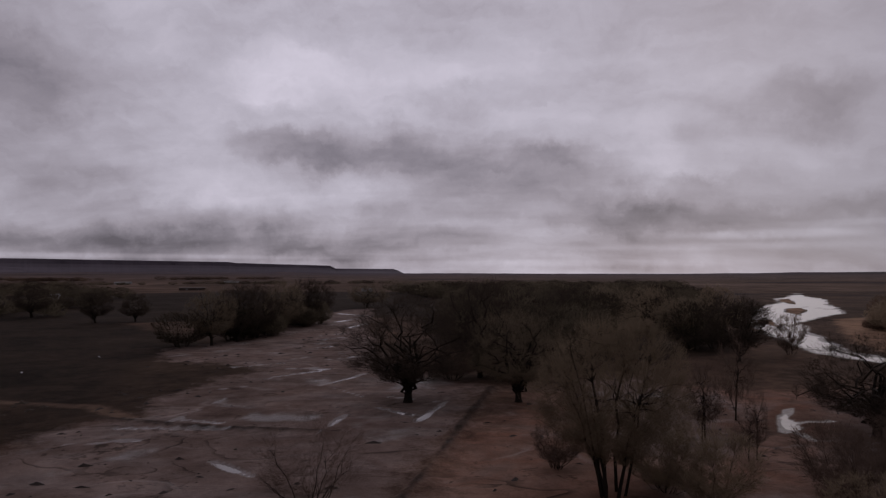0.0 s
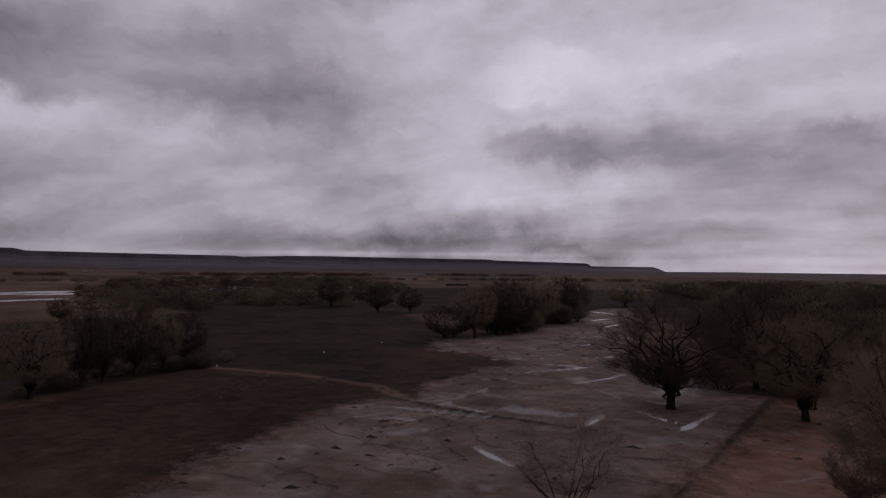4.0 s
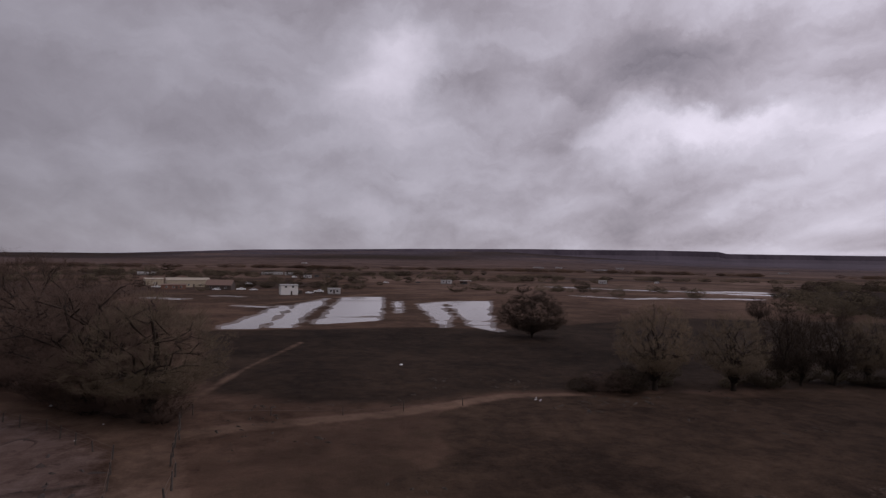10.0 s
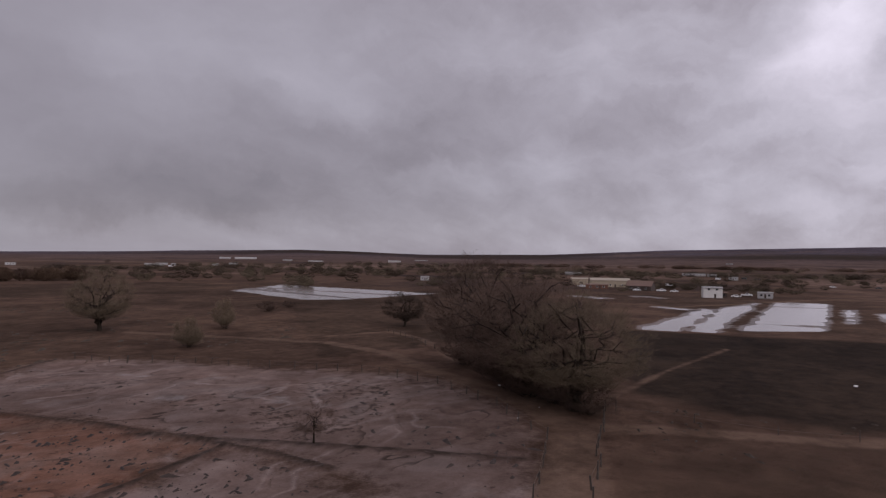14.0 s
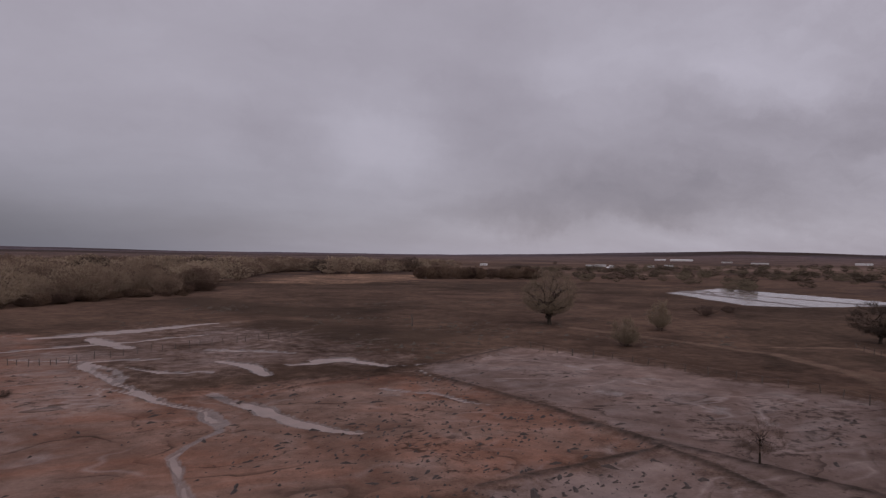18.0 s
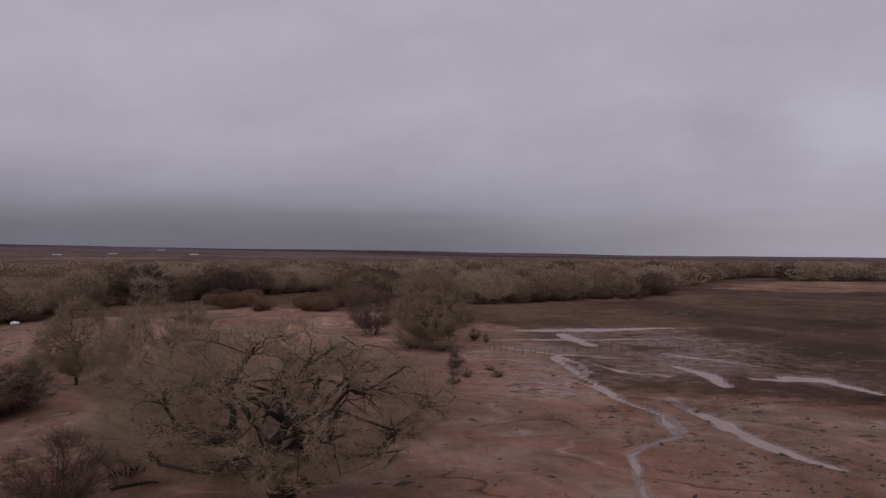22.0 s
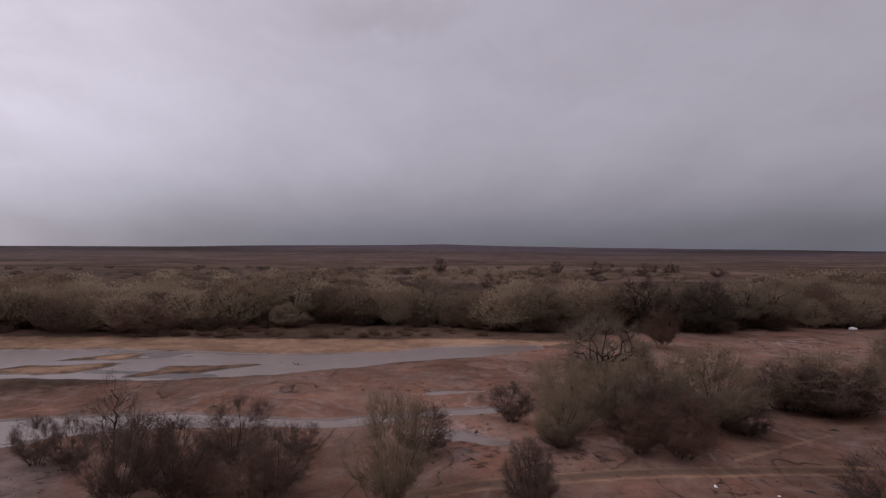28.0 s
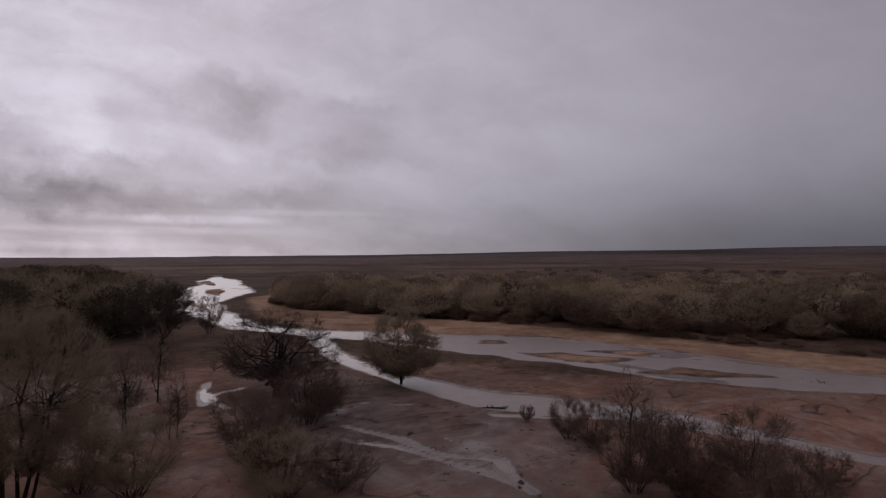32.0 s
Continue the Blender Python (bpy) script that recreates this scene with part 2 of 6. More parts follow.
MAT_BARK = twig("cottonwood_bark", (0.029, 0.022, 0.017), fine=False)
TWIGS = {
    "tan": twig("tan_twigs", (0.240, 0.181, 0.124)),
    "grey": twig("grey_twigs", (0.200, 0.155, 0.108)),
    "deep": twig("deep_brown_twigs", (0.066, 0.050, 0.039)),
    "dark": twig("dark_twigs", (0.125, 0.087, 0.069)),
    "red": twig("red_twigs", (0.150, 0.092, 0.069)),
}


def thicket(name, stops):
    """Twigs of a whole thicket: plants differ in tone from clump to clump."""
    m, nt, sh = material(name)
    co = object_coords(nt)
    mesh_n = link_noise(nt, co, 2.6, 6.0, 0.75)
    own = nt.nodes.new("ShaderNodeAttribute")
    own.attribute_name = "tone"
    big = calc(nt, "ADD", calc(nt, "MULTIPLY", link_noise(nt, co, 0.03, 3.0, 0.6), 0.6), calc(nt, "MULTIPLY", own.outputs["Fac"], 0.4))
    each = nt.nodes.new("ShaderNodeNewGeometry").outputs["Random Per Island"]
    mesh_n = calc(nt, "ADD", calc(nt, "MULTIPLY", mesh_n, 0.8), calc(nt, "MULTIPLY", each, 0.2))
    tint = blend(nt, 1.0, ramped(nt, big, stops), ramped(nt, mesh_n, [(0.3, (0.82, 0.81, 0.80)), (0.7, (1.2, 1.2, 1.2))]), "MULTIPLY")
    return thin_wood(m, nt, sh, tint)


TWIGS["bank"] = thicket("bank_thicket_twigs", [(0.25, (0.095, 0.062, 0.047)), (0.42, (0.184, 0.128, 0.090)), (0.55, (0.275, 0.209, 0.145)), (0.68, (0.321, 0.250, 0.174))])
TWIGS["south"] = thicket("riverside_thicket_twigs", [(0.25, (0.084, 0.056, 0.045)), (0.42, (0.153, 0.107, 0.077)), (0.55, (0.229, 0.171, 0.122)), (0.68, (0.283, 0.221, 0.156))])
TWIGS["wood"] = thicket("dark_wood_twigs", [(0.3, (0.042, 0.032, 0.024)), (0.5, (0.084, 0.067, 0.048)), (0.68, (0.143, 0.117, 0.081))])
# dark tone of the foot-shade clumps, the far hedge and the far treelines
TWIGS["under"] = thicket("foot_shade_and_hedge_twigs", [(0.3, (0.063, 0.042, 0.032)), (0.5, (0.105, 0.070, 0.050)), (0.7, (0.154, 0.104, 0.071))])
TWIGS["low"] = thicket("low_scrub_twigs", [(0.3, (0.081, 0.046, 0.033)), (0.5, (0.131, 0.079, 0.054)), (0.7, (0.162, 0.112, 0.075))])


def ground_material():
    m, nt, sh = material("wet_desert_soil")
    co = object_coords(nt)
    n0 = link_noise(nt, co, 0.006, 6.0, 0.6, 0.4)
    n1 = link_noise(nt, co, 0.05, 8.0, 0.62, 0.5)
    n2 = link_noise(nt, co, 0.45, 8.0, 0.68, 0.3)
    n3 = link_noise(nt, co, 3.5, 6.0, 0.7)
    tone = calc(nt, "ADD", calc(nt, "MULTIPLY", n1, 0.4), calc(nt, "ADD", calc(nt, "MULTIPLY", n2, 0.4), calc(nt, "MULTIPLY", n3, 0.2)))

    def shade(lo, hi):
        return ramped(nt, tone, [(0.40, lo), (0.60, hi)])

    def zone(name, hard=2.4, noise_amount=0.9):
        a = nt.nodes.new("ShaderNodeAttribute")
        a.attribute_name = name
        e = calc(nt, "MULTIPLY", calc(nt, "SUBTRACT", tone, 0.5), noise_amount * 2)
        return calc(nt, "MULTIPLY_ADD", calc(nt, "ADD", calc(nt, "SUBTRACT", a.outputs["Fac"], 0.5), e), hard, 0.5, clamp=True)

    # plots and scrub of the far valley
    plots = nt.nodes.new("ShaderNodeTexVoronoi")
    plots.inputs["Scale"].default_value = 1.0
    fit_plots = nt.nodes.new("ShaderNodeMapping")
    fit_plots.inputs["Rotation"].default_value, fit_plots.inputs["Scale"].default_value = (0, 0, radians(-12)), (0.0042, 0.0075, 1.0)
    nt.links.new(co, fit_plots.inputs["Vector"])
    nt.links.new(fit_plots.outputs[0], plots.inputs["Vector"])
    plot = nt.nodes.new("ShaderNodeSeparateColor")
    nt.links.new(plots.outputs["Color"], plot.inputs[0])
    # runoff streaks
    flow = nt.nodes.new("ShaderNodeMapping")
    flow.inputs["Rotation"].default_value, flow.inputs["Scale"].default_value = (0, 0, radians(35)), (0.06, 0.10, 1.0)
    nt.links.new(co, flow.inputs["Vector"])
    streak = link_noise(nt, flow.outputs[0], 1.0, 7.0, 0.56, 1.4)
    spots = link_noise(nt, co, 0.8, 6.0, 0.7, 0.6)
    spot = calc(nt, "MULTIPLY_ADD", calc(nt, "SUBTRACT", calc(nt, "ADD", spots, calc(nt, "MULTIPLY", n1, 0.9)), 1.07), 9.0, 0.0, clamp=True)

    # flood lines: thin wrack and wet edges that follow the last levels of the water
    level = calc(nt, "FRACT", calc(nt, "MULTIPLY", link_noise(nt, flow.outputs[0], 0.42, 4.0, 0.45, 0.3), 13.0))
    patchy = calc(nt, "MULTIPLY_ADD", link_noise(nt, co, 0.11, 4.0, 0.6), 5.0, -2.2, clamp=True)
    wrack = calc(nt, "MULTIPLY", calc(nt, "MULTIPLY_ADD", level, -9.0, 1.3, clamp=True), patchy)
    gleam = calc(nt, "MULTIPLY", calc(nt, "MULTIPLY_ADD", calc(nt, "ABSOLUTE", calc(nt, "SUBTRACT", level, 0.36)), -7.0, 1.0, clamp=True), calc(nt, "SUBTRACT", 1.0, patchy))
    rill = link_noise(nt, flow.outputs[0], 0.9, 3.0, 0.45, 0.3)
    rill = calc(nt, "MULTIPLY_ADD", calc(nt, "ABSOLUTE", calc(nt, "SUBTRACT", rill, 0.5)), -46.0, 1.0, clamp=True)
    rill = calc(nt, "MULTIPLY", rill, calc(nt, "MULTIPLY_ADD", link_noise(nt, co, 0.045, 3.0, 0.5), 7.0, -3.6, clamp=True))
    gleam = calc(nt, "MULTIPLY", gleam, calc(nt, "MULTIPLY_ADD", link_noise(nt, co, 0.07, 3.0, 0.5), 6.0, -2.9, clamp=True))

    base_a = shade((0.027, 0.018, 0.012), (0.080, 0.050, 0.035))
    base_b = shade((0.046, 0.028, 0.020), (0.112, 0.069, 0.048))
    col = blend(nt, calc(nt, "MULTIPLY_ADD", calc(nt, "ADD", calc(nt, "MULTIPLY", n0, 1.3), calc(nt, "MULTIPLY", plot.outputs[0], 0.6)), 2.6, -1.75, clamp=True), base_a, base_b)
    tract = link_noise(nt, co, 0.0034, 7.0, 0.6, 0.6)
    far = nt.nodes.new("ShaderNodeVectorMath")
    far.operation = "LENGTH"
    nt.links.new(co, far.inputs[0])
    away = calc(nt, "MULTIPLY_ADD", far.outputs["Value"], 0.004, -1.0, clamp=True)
    # pale dry fields, dark scrub and brown slopes below the rim, purpled by painted haze
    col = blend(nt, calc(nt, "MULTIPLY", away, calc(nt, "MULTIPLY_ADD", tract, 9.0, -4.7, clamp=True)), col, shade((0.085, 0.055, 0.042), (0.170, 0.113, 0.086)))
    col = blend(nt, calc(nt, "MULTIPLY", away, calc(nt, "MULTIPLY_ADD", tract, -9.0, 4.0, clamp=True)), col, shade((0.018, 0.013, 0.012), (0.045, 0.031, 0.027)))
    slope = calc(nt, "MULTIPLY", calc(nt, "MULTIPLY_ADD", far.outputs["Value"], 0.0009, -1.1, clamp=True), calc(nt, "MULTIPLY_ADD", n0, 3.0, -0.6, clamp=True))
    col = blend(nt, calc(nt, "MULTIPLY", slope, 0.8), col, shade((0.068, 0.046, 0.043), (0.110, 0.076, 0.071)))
    # distance haze put into the farthest ground as a purple-blue colour
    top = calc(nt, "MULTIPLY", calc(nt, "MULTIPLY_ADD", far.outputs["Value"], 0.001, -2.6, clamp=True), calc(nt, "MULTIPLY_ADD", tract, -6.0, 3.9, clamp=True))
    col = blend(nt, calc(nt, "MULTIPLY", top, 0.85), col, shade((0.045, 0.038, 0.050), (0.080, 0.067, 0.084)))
    grass, dark, mud = zone("grass", 2.6, 1.8), zone("dark", 2.6, 1.2), zone("mud", 2.6, 1.3)
    red, sand, track, wet = zone("red"), zone("sand"), zone("track", 2.2, 0.5), zone("wet", 2.5, 0.6)
    col = blend(nt, grass, col, shade((0.017, 0.011, 0.008), (0.057, 0.037, 0.025)))
    col = blend(nt, dark, col, shade((0.013, 0.009, 0.007), (0.039, 0.026, 0.018)))
    soil = blend(nt, calc(nt, "MULTIPLY_ADD", streak, 4.0, -1.5, clamp=True), shade((0.110, 0.056, 0.038), (0.205, 0.107, 0.074)), shade((0.112, 0.070, 0.053), (0.205, 0.134, 0.105)))
    col = blend(nt, red, col, soil)
    flat_mud = blend(nt, calc(nt, "MULTIPLY_ADD", streak, 4.0, -1.4, clamp=True), shade((0.081, 0.052, 0.042), (0.155, 0.107, 0.089)), shade((0.114, 0.080, 0.068), (0.179, 0.132, 0.115)))
    col = blend(nt, mud, col, flat_mud)
    col = blend(nt, calc(nt, "MULTIPLY", calc(nt, "MULTIPLY", calc(nt, "MAXIMUM", mud, red), spot), 0.75), col, (0.024, 0.016, 0.011))
    bare = calc(nt, "MAXIMUM", mud, red)
    # sky sheen on wet edges and rills painted as paler soil, besides their gloss
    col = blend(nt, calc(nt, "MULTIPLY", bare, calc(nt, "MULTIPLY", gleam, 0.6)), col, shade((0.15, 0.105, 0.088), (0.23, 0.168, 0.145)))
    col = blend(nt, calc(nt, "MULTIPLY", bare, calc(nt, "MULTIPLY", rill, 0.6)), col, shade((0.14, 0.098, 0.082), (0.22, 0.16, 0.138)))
    col = blend(nt, calc(nt, "MULTIPLY", bare, calc(nt, "MULTIPLY", wrack, 0.8)), col, (0.026, 0.018, 0.013))
    col = blend(nt, sand, col, shade((0.155, 0.090, 0.056), (0.285, 0.180, 0.118)))
    col = blend(nt, track, col, shade((0.074, 0.048, 0.034), (0.145, 0.094, 0.067)))
    col = blend(nt, calc(nt, "MULTIPLY", wet, 0.55), col, shade((0.081, 0.061, 0.050), (0.130, 0.100, 0.088)))
    ridge = nt.nodes.new("ShaderNodeAttribute")
    ridge.attribute_name = "berm"
    col = blend(nt, calc(nt, "MULTIPLY", ridge.outputs["Fac"], calc(nt, "MULTIPLY_ADD", n2, 4.0, -1.2, clamp=True)), col, (0.032, 0.023, 0.018))
    broad = ramped(nt, calc(nt, "ADD", calc(nt, "MULTIPLY", link_noise(nt, co, 0.022, 7.0, 0.62, 0.5), 0.6), calc(nt, "MULTIPLY", link_noise(nt, co, 0.16, 6.0, 0.65, 0.3), 0.4)),
                   [(0.38, (0.62, 0.60, 0.58)), (0.5, (1.0, 1.0, 1.0)), (0.62, (1.35, 1.34, 1.32))])
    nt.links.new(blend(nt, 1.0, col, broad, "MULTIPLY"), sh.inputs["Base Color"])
    gloss = calc(nt, "MAXIMUM", calc(nt, "MULTIPLY", bare, calc(nt, "MAXIMUM", calc(nt, "MULTIPLY", gleam, 0.7), calc(nt, "MULTIPLY", rill, 0.8))), calc(nt, "MAXIMUM", wet, calc(nt, "MULTIPLY", mud, calc(nt, "MULTIPLY_ADD", streak, 3.0, -1.6, clamp=True))))
    nt.links.new(calc(nt, "MULTIPLY_ADD", gloss, -0.5, 1.0), sh.inputs["Roughness"])
    nt.links.new(calc(nt, "MULTIPLY_ADD", gloss, 0.4, 0.04), sh.inputs["Specular IOR Level"])
    bump(nt, sh, calc(nt, "ADD", n2, calc(nt, "MULTIPLY", n3, 0.4)), 0.7, 0.3)
    return m


def water_material(name, colour, ripple):
    m, nt, sh = material(name)
    co = object_coords(nt)
    n = link_noise(nt, co, 0.35, 5.0, 0.6)
    nt.links.new(ramped(nt, n, [(0.3, tuple(c * 0.8 for c in colour)), (0.7, tuple(c * 1.2 for c in colour))]), sh.inputs["Base Color"])
    sh.inputs["Roughness"].default_value, sh.inputs["IOR"].default_value = 0.08 + 0.3 * ripple, 1.33
    sh.inputs["Specular IOR Level"].default_value = 0.5
    bump(nt, sh, link_noise(nt, co, 2.5, 3.0), ripple, 0.02)
    return m


MAT_GROUND = ground_material()
MAT_RIVER = water_material("muddy_river_water", (0.16, 0.115, 0.096), 0.75)
MAT_RUNOFF = water_material("silty_runoff", (0.19, 0.135, 0.112), 0.9)
MAT_POND = water_material("still_flood_water", (0.16, 0.13, 0.12), 0.05)


# ---- mesh helpers ----
def mesh_of(name, verts, faces, mat=None, smooth=False):
    """A mesh from arrays: faces all of one length."""
    me = bpy.data.meshes.new(name)
    verts, faces = np.asarray(verts, np.float32), np.asarray(faces, np.int32)
    k = faces.shape[1]
    me.vertices.add(len(verts))
    me.vertices.foreach_set("co", verts.ravel())
    me.loops.add(faces.size)
    me.loops.foreach_set("vertex_index", faces.ravel())
    me.polygons.add(len(faces))
    me.polygons.foreach_set("loop_start", np.arange(len(faces), dtype=np.int32) * k)
    me.polygons.foreach_set("use_smooth", np.full(len(faces), smooth))
    me.update(calc_edges=True)
    if mat:
        me.materials.append(mat)
    return me


def part(name, bm, mat, parent, label=""):
    me = bpy.data.meshes.new(name)
    bm.to_mesh(me)
    bm.free()
    me.materials.append(mat)
    ob = new(name, me)
    ob.parent = parent
    return tagged(ob, label)


def box_bm(x0, x1, y0, y1, z0, z1, bevel=0.0):
    bm = bmesh.new()
    bmesh.ops.create_cube(bm, size=1, matrix=Matrix.LocRotScale(((x0 + x1) / 2, (y0 + y1) / 2, (z0 + z1) / 2), None, (x1 - x0, y1 - y0, z1 - z0)))
    if bevel:
        bmesh.ops.bevel(bm, geom=bm.edges[:], offset=bevel, segments=2, affect="EDGES")
    return bm


def join_np(pieces):
    vs, fs, n = [], [], 0
    for v, f in pieces:
        vs.append(v)
        fs.append(f + n)
        n += len(v)
    return np.concatenate(vs), np.concatenate(fs)


# ---- ground ----
def wave_noise(x, y, seed, size, octaves=4):
    """Smooth value noise, about -1 to 1."""
    rng = np.random.default_rng(seed)
    total, amp = np.zeros_like(x), 1.0
    for _ in range(octaves):
        table = rng.random((64, 64)) * 2 - 1
        u, v = x / size + rng.random() * 64, y / size + rng.random() * 64
        i, j = np.floor(u).astype(int), np.floor(v).astype(int)
        a, b = u - i, v - j
        a, b = a * a * (3 - 2 * a), b * b * (3 - 2 * b)
        i0, i1, j0, j1 = i % 64, (i + 1) % 64, j % 64, (j + 1) % 64
        total += amp * ((table[i0, j0] * (1 - a) + table[i1, j0] * a) * (1 - b) + (table[i0, j1] * (1 - a) + table[i1, j1] * a) * b)
        amp, size = amp * 0.5, size * 0.5
    return total / 1.6


def line_distance(x, y, points):
    """Distance to a line of (x, y, width) points, less half the width there."""
    best = np.full_like(x, 1e9)
    for (ax, ay, aw), (bx, by, bw) in zip(points[:-1], points[1:]):
        dx, dy = bx - ax, by - ay
        u = np.clip(((x - ax) * dx + (y - ay) * dy) / (dx * dx + dy * dy), 0, 1)
        best = np.minimum(best, np.hypot(x - ax - u * dx, y - ay - u * dy) - (aw + (bw - aw) * u) / 2)
    return best


def area_distance(x, y, points):
    """Signed distance to a closed outline, negative inside."""
    inside = np.zeros(x.shape, bool)
    closed = [(px, py, 0) for px, py in points] + [(*points[0], 0)]
    for (ax, ay, _), (bx, by, _) in zip(closed[:-1], closed[1:]):
        crosses = (ay > y) != (by > y)
        inside ^= crosses & (x < (bx - ax) * (y - ay) / (by - ay + 1e-9) + ax)
    d = line_distance(x, y, closed)
    return np.where(inside, -d, d)


RIVER = [(96, 122), (109, 90), (120, 73), (120, 54), (116, 38), (112.5, 20), (114, 1.5), (119.4, -5.8), (121, -14), (122.5, -27),
         (118, -27.6), (110, -13), (106.8, -5), (104, 1), (95, 18), (91, 33), (93, 48), (92.5, 63), (91.5, 77), (91, 101), (88, 112)]
RIVER_FAR = [(92, 116, 7), (88, 140, 8), (95, 165, 9), (120, 228, 14), (148, 265, 20), (190, 330, 28), (240, 420, 30), (280, 490, 18), (305, 535, 5)]
SIDE_CHANNEL = [(87, 110, 4), (75, 91, 3.5), (69, 76, 3.5), (66.5, 66, 4), (63.8, 53.6, 5.5), (64, 46, 8), (66, 38, 9), (68, 30, 7),
                (69, 24, 5), (68, 15, 3.5), (66.6, 6.7, 2.5), (70, -2.6, 2.2), (72, -11, 1.8)]
STREAMS = [
    [(63.6, -3.6, 3), (59.5, -9.3, 2)], [(81, -5, 2), (82, -13, 1)],
    [(43.6, 51, 0.8), (44.1, 43.2, 1.4), (42.9, 36.1, 1.3), (45.2, 32.2, 1.2), (42.1, 28.5, 1.0), (40.6, 25.5, 0.8)],
    [(39.4, 49.2, 0.9), (42.1, 41.8, 1.3), (41.8, 35.2, 1.0), (41.7, 29.7, 0.9), (40.9, 26.6, 0.9)],
    [(47.2, 39.8, 0.6), (45.1, 33.9, 0.9), (45.1, 31.6, 0.8)], [(51.4, 57.9, 0.7), (55.1, 52.4, 0.7)], [(58, 41.4, 0.8), (61.9, 34.6, 0.9)],
    [(42.1, 77.7, 0.9), (45.8, 82.5, 0.4)], [(38.3, 70.5, 0.9), (40.5, 73, 1.9), (42.2, 77, 1.2)], [(42, 75.4, 0.7), (47.4, 76.2, 0.3)], [(39.7, 67.3, 0.7), (39.9, 70, 1.2)],
]
SOUTH_STREAMS = [
    [(15, -110.6, 1.0), (8.4, -93.5, 1.3), (2.5, -81.6, 1.5), (-1.6, -74.9, 1.8), (-4.4, -66.9, 0.9)], [(-3.2, -82.3, 1.2), (-6.9, -74.8, 2.2), (-11, -66.4, 2.0), (-16.4, -60.5, 0.7)],
    [(-5.1, -107.7, 1.2), (-9.2, -100, 2.0), (-11.2, -92.6, 1.6)], [(26.1, -145, 1.6), (14.8, -149.7, 3.2), (1, -158.4, 2.2)], [(17.6, -142, 2.4), (10.5, -128.1, 2.8)],
    [(0.7, -59, 0.6), (-0.5, -52, 0.8), (-1.1, -46.5, 0.8)], [(-1.5, -74, 0.8), (-4.2, -65, 0.7), (0.7, -59, 0.6)], [(-19.1, -103.9, 1.6), (-26.2, -104.6, 1.4)],
    [(30, -128, 1.2), (14, -134, 1.8), (-4, -142, 1.0)], [(24, -150, 1.0), (4, -160, 1.8)], [(26, -118, 0.7), (16, -114, 0.9), (4, -112, 0.6)], [(-3, -120, 0.8), (-12, -116, 1.2), (-18, -112, 0.6)],
    [(28.4, -145.4, 2.0), (11.8, -154, 3.5), (-6, -164.6, 2.0)], [(14.6, -112, 1.0), (9.8, -104.3, 1.1), (8, -94.6, 0.9)], [(-14.9, -100.1, 1.8), (-24.8, -103.8, 2.2), (-30.6, -94.9, 1.6), (-35.2, -94.4, 1.2)],
    [(9.1, -107.3, 0.8), (3.2, -99.8, 1.0), (-3.6, -97.9, 0.8)], [(12.2, -93.5, 0.7), (5.8, -86.9, 0.8)], [(-24, -80, 0.5), (-30, -74, 0.6), (-33, -66, 0.4)], [(-33, -90, 0.8), (-33, -82, 0.6)],
]
DARK_BANDS = [
    [(12, -239), (-5, -270), (-31, -211), (-67, -197), (-47, -157), (-10, -183)], [(5, -151), (-25, -174), (-49, -144), (-64, -122), (-37, -111), (-12, -129)],
    [(-55.5, -40), (-59.4, -39.7), (-60.7, -36.3), (-58.1, -35.1), (-54.3, -36.9)],
]
DUNES = [(-33, -369), (-69, -470), (-131, -520), (-187, -480), (-137, -373), (-67, -333)]
NORTH_PUDDLES = [
    [(-20, 100, 0.5), (-14, 112, 0.6)], [(-24, 130, 0.7), (-16, 138, 0.9)], [(-36, 96, 0.4), (-30, 101, 0.5)], [(-40, 120, 0.6), (-32, 126, 0.5)], [(-12, 92, 0.6), (-17, 98, 0.5)],
    [(-33, 168, 1.2), (-28, 176, 1.4)], [(-40, 66, 0.3), (-33, 68, 0.4)], [(-22, 60, 0.3), (-17, 56, 0.4)], [(-9, 84, 0.8), (-4, 80, 0.8)], [(-40, 230, 2.0), (-34, 246, 2.4)],
    [(-12.5, 79.5, 0.5), (-14.1, 69.9, 0.5)], [(-7.8, 91.4, 1.2), (-0.3, 87.4, 1.2)], [(-3.1, 76.5, 0.7), (0.5, 88.2, 0.9)],
    [(-33.1, 75.8, 0.5), (-31.3, 90.3, 0.5)], [(-33.1, 77.5, 0.9), (-26.9, 75.7, 0.9)], [(-37.9, 73.3, 0.4), (-25.1, 72.5, 0.5)],
    [(-30.4, 107.1, 0.8), (-22.5, 116.4, 0.9)], [(-30.4, 118.5, 0.9), (-21.9, 118.4, 1.2)], [(-46.5, 278.5, 3), (-31.6, 260.1, 3)],
    [(-30.7, 206.4, 2.0), (-27.3, 224.9, 2.2)], [(-27.3, 155.1, 1.4), (-30.5, 150.5, 1.2)],
]
PONDS = [
    [(-170.6, -34.9), (-262.5, -28.6), (-254.9, -24), (-171.2, -25.3)], [(-174.2, -22.7), (-273.7, -22.8), (-315.9, -11.9), (-174.4, -16.7)],
    [(-184.3, -10.6), (-326.2, -4.3), (-335.5, 16.1), (-197.3, 9.2)], [(-279.3, 29.6), (-293.8, 41.8), (-201.8, 32.3), (-175.3, 26)],
    [(-299.2, 44.7), (-303.9, 68.3), (-179.3, 40.4), (-165.4, 39.5), (-177.8, 35.2)], [(-294.5, 20.2), (-296, 22.6), (-226, 17.8), (-225.1, 16.4)],
    [(-223.4, -245.7), (-290, -275), (-275, -157), (-212.4, -163.6), (-197.9, -176.5)],
]
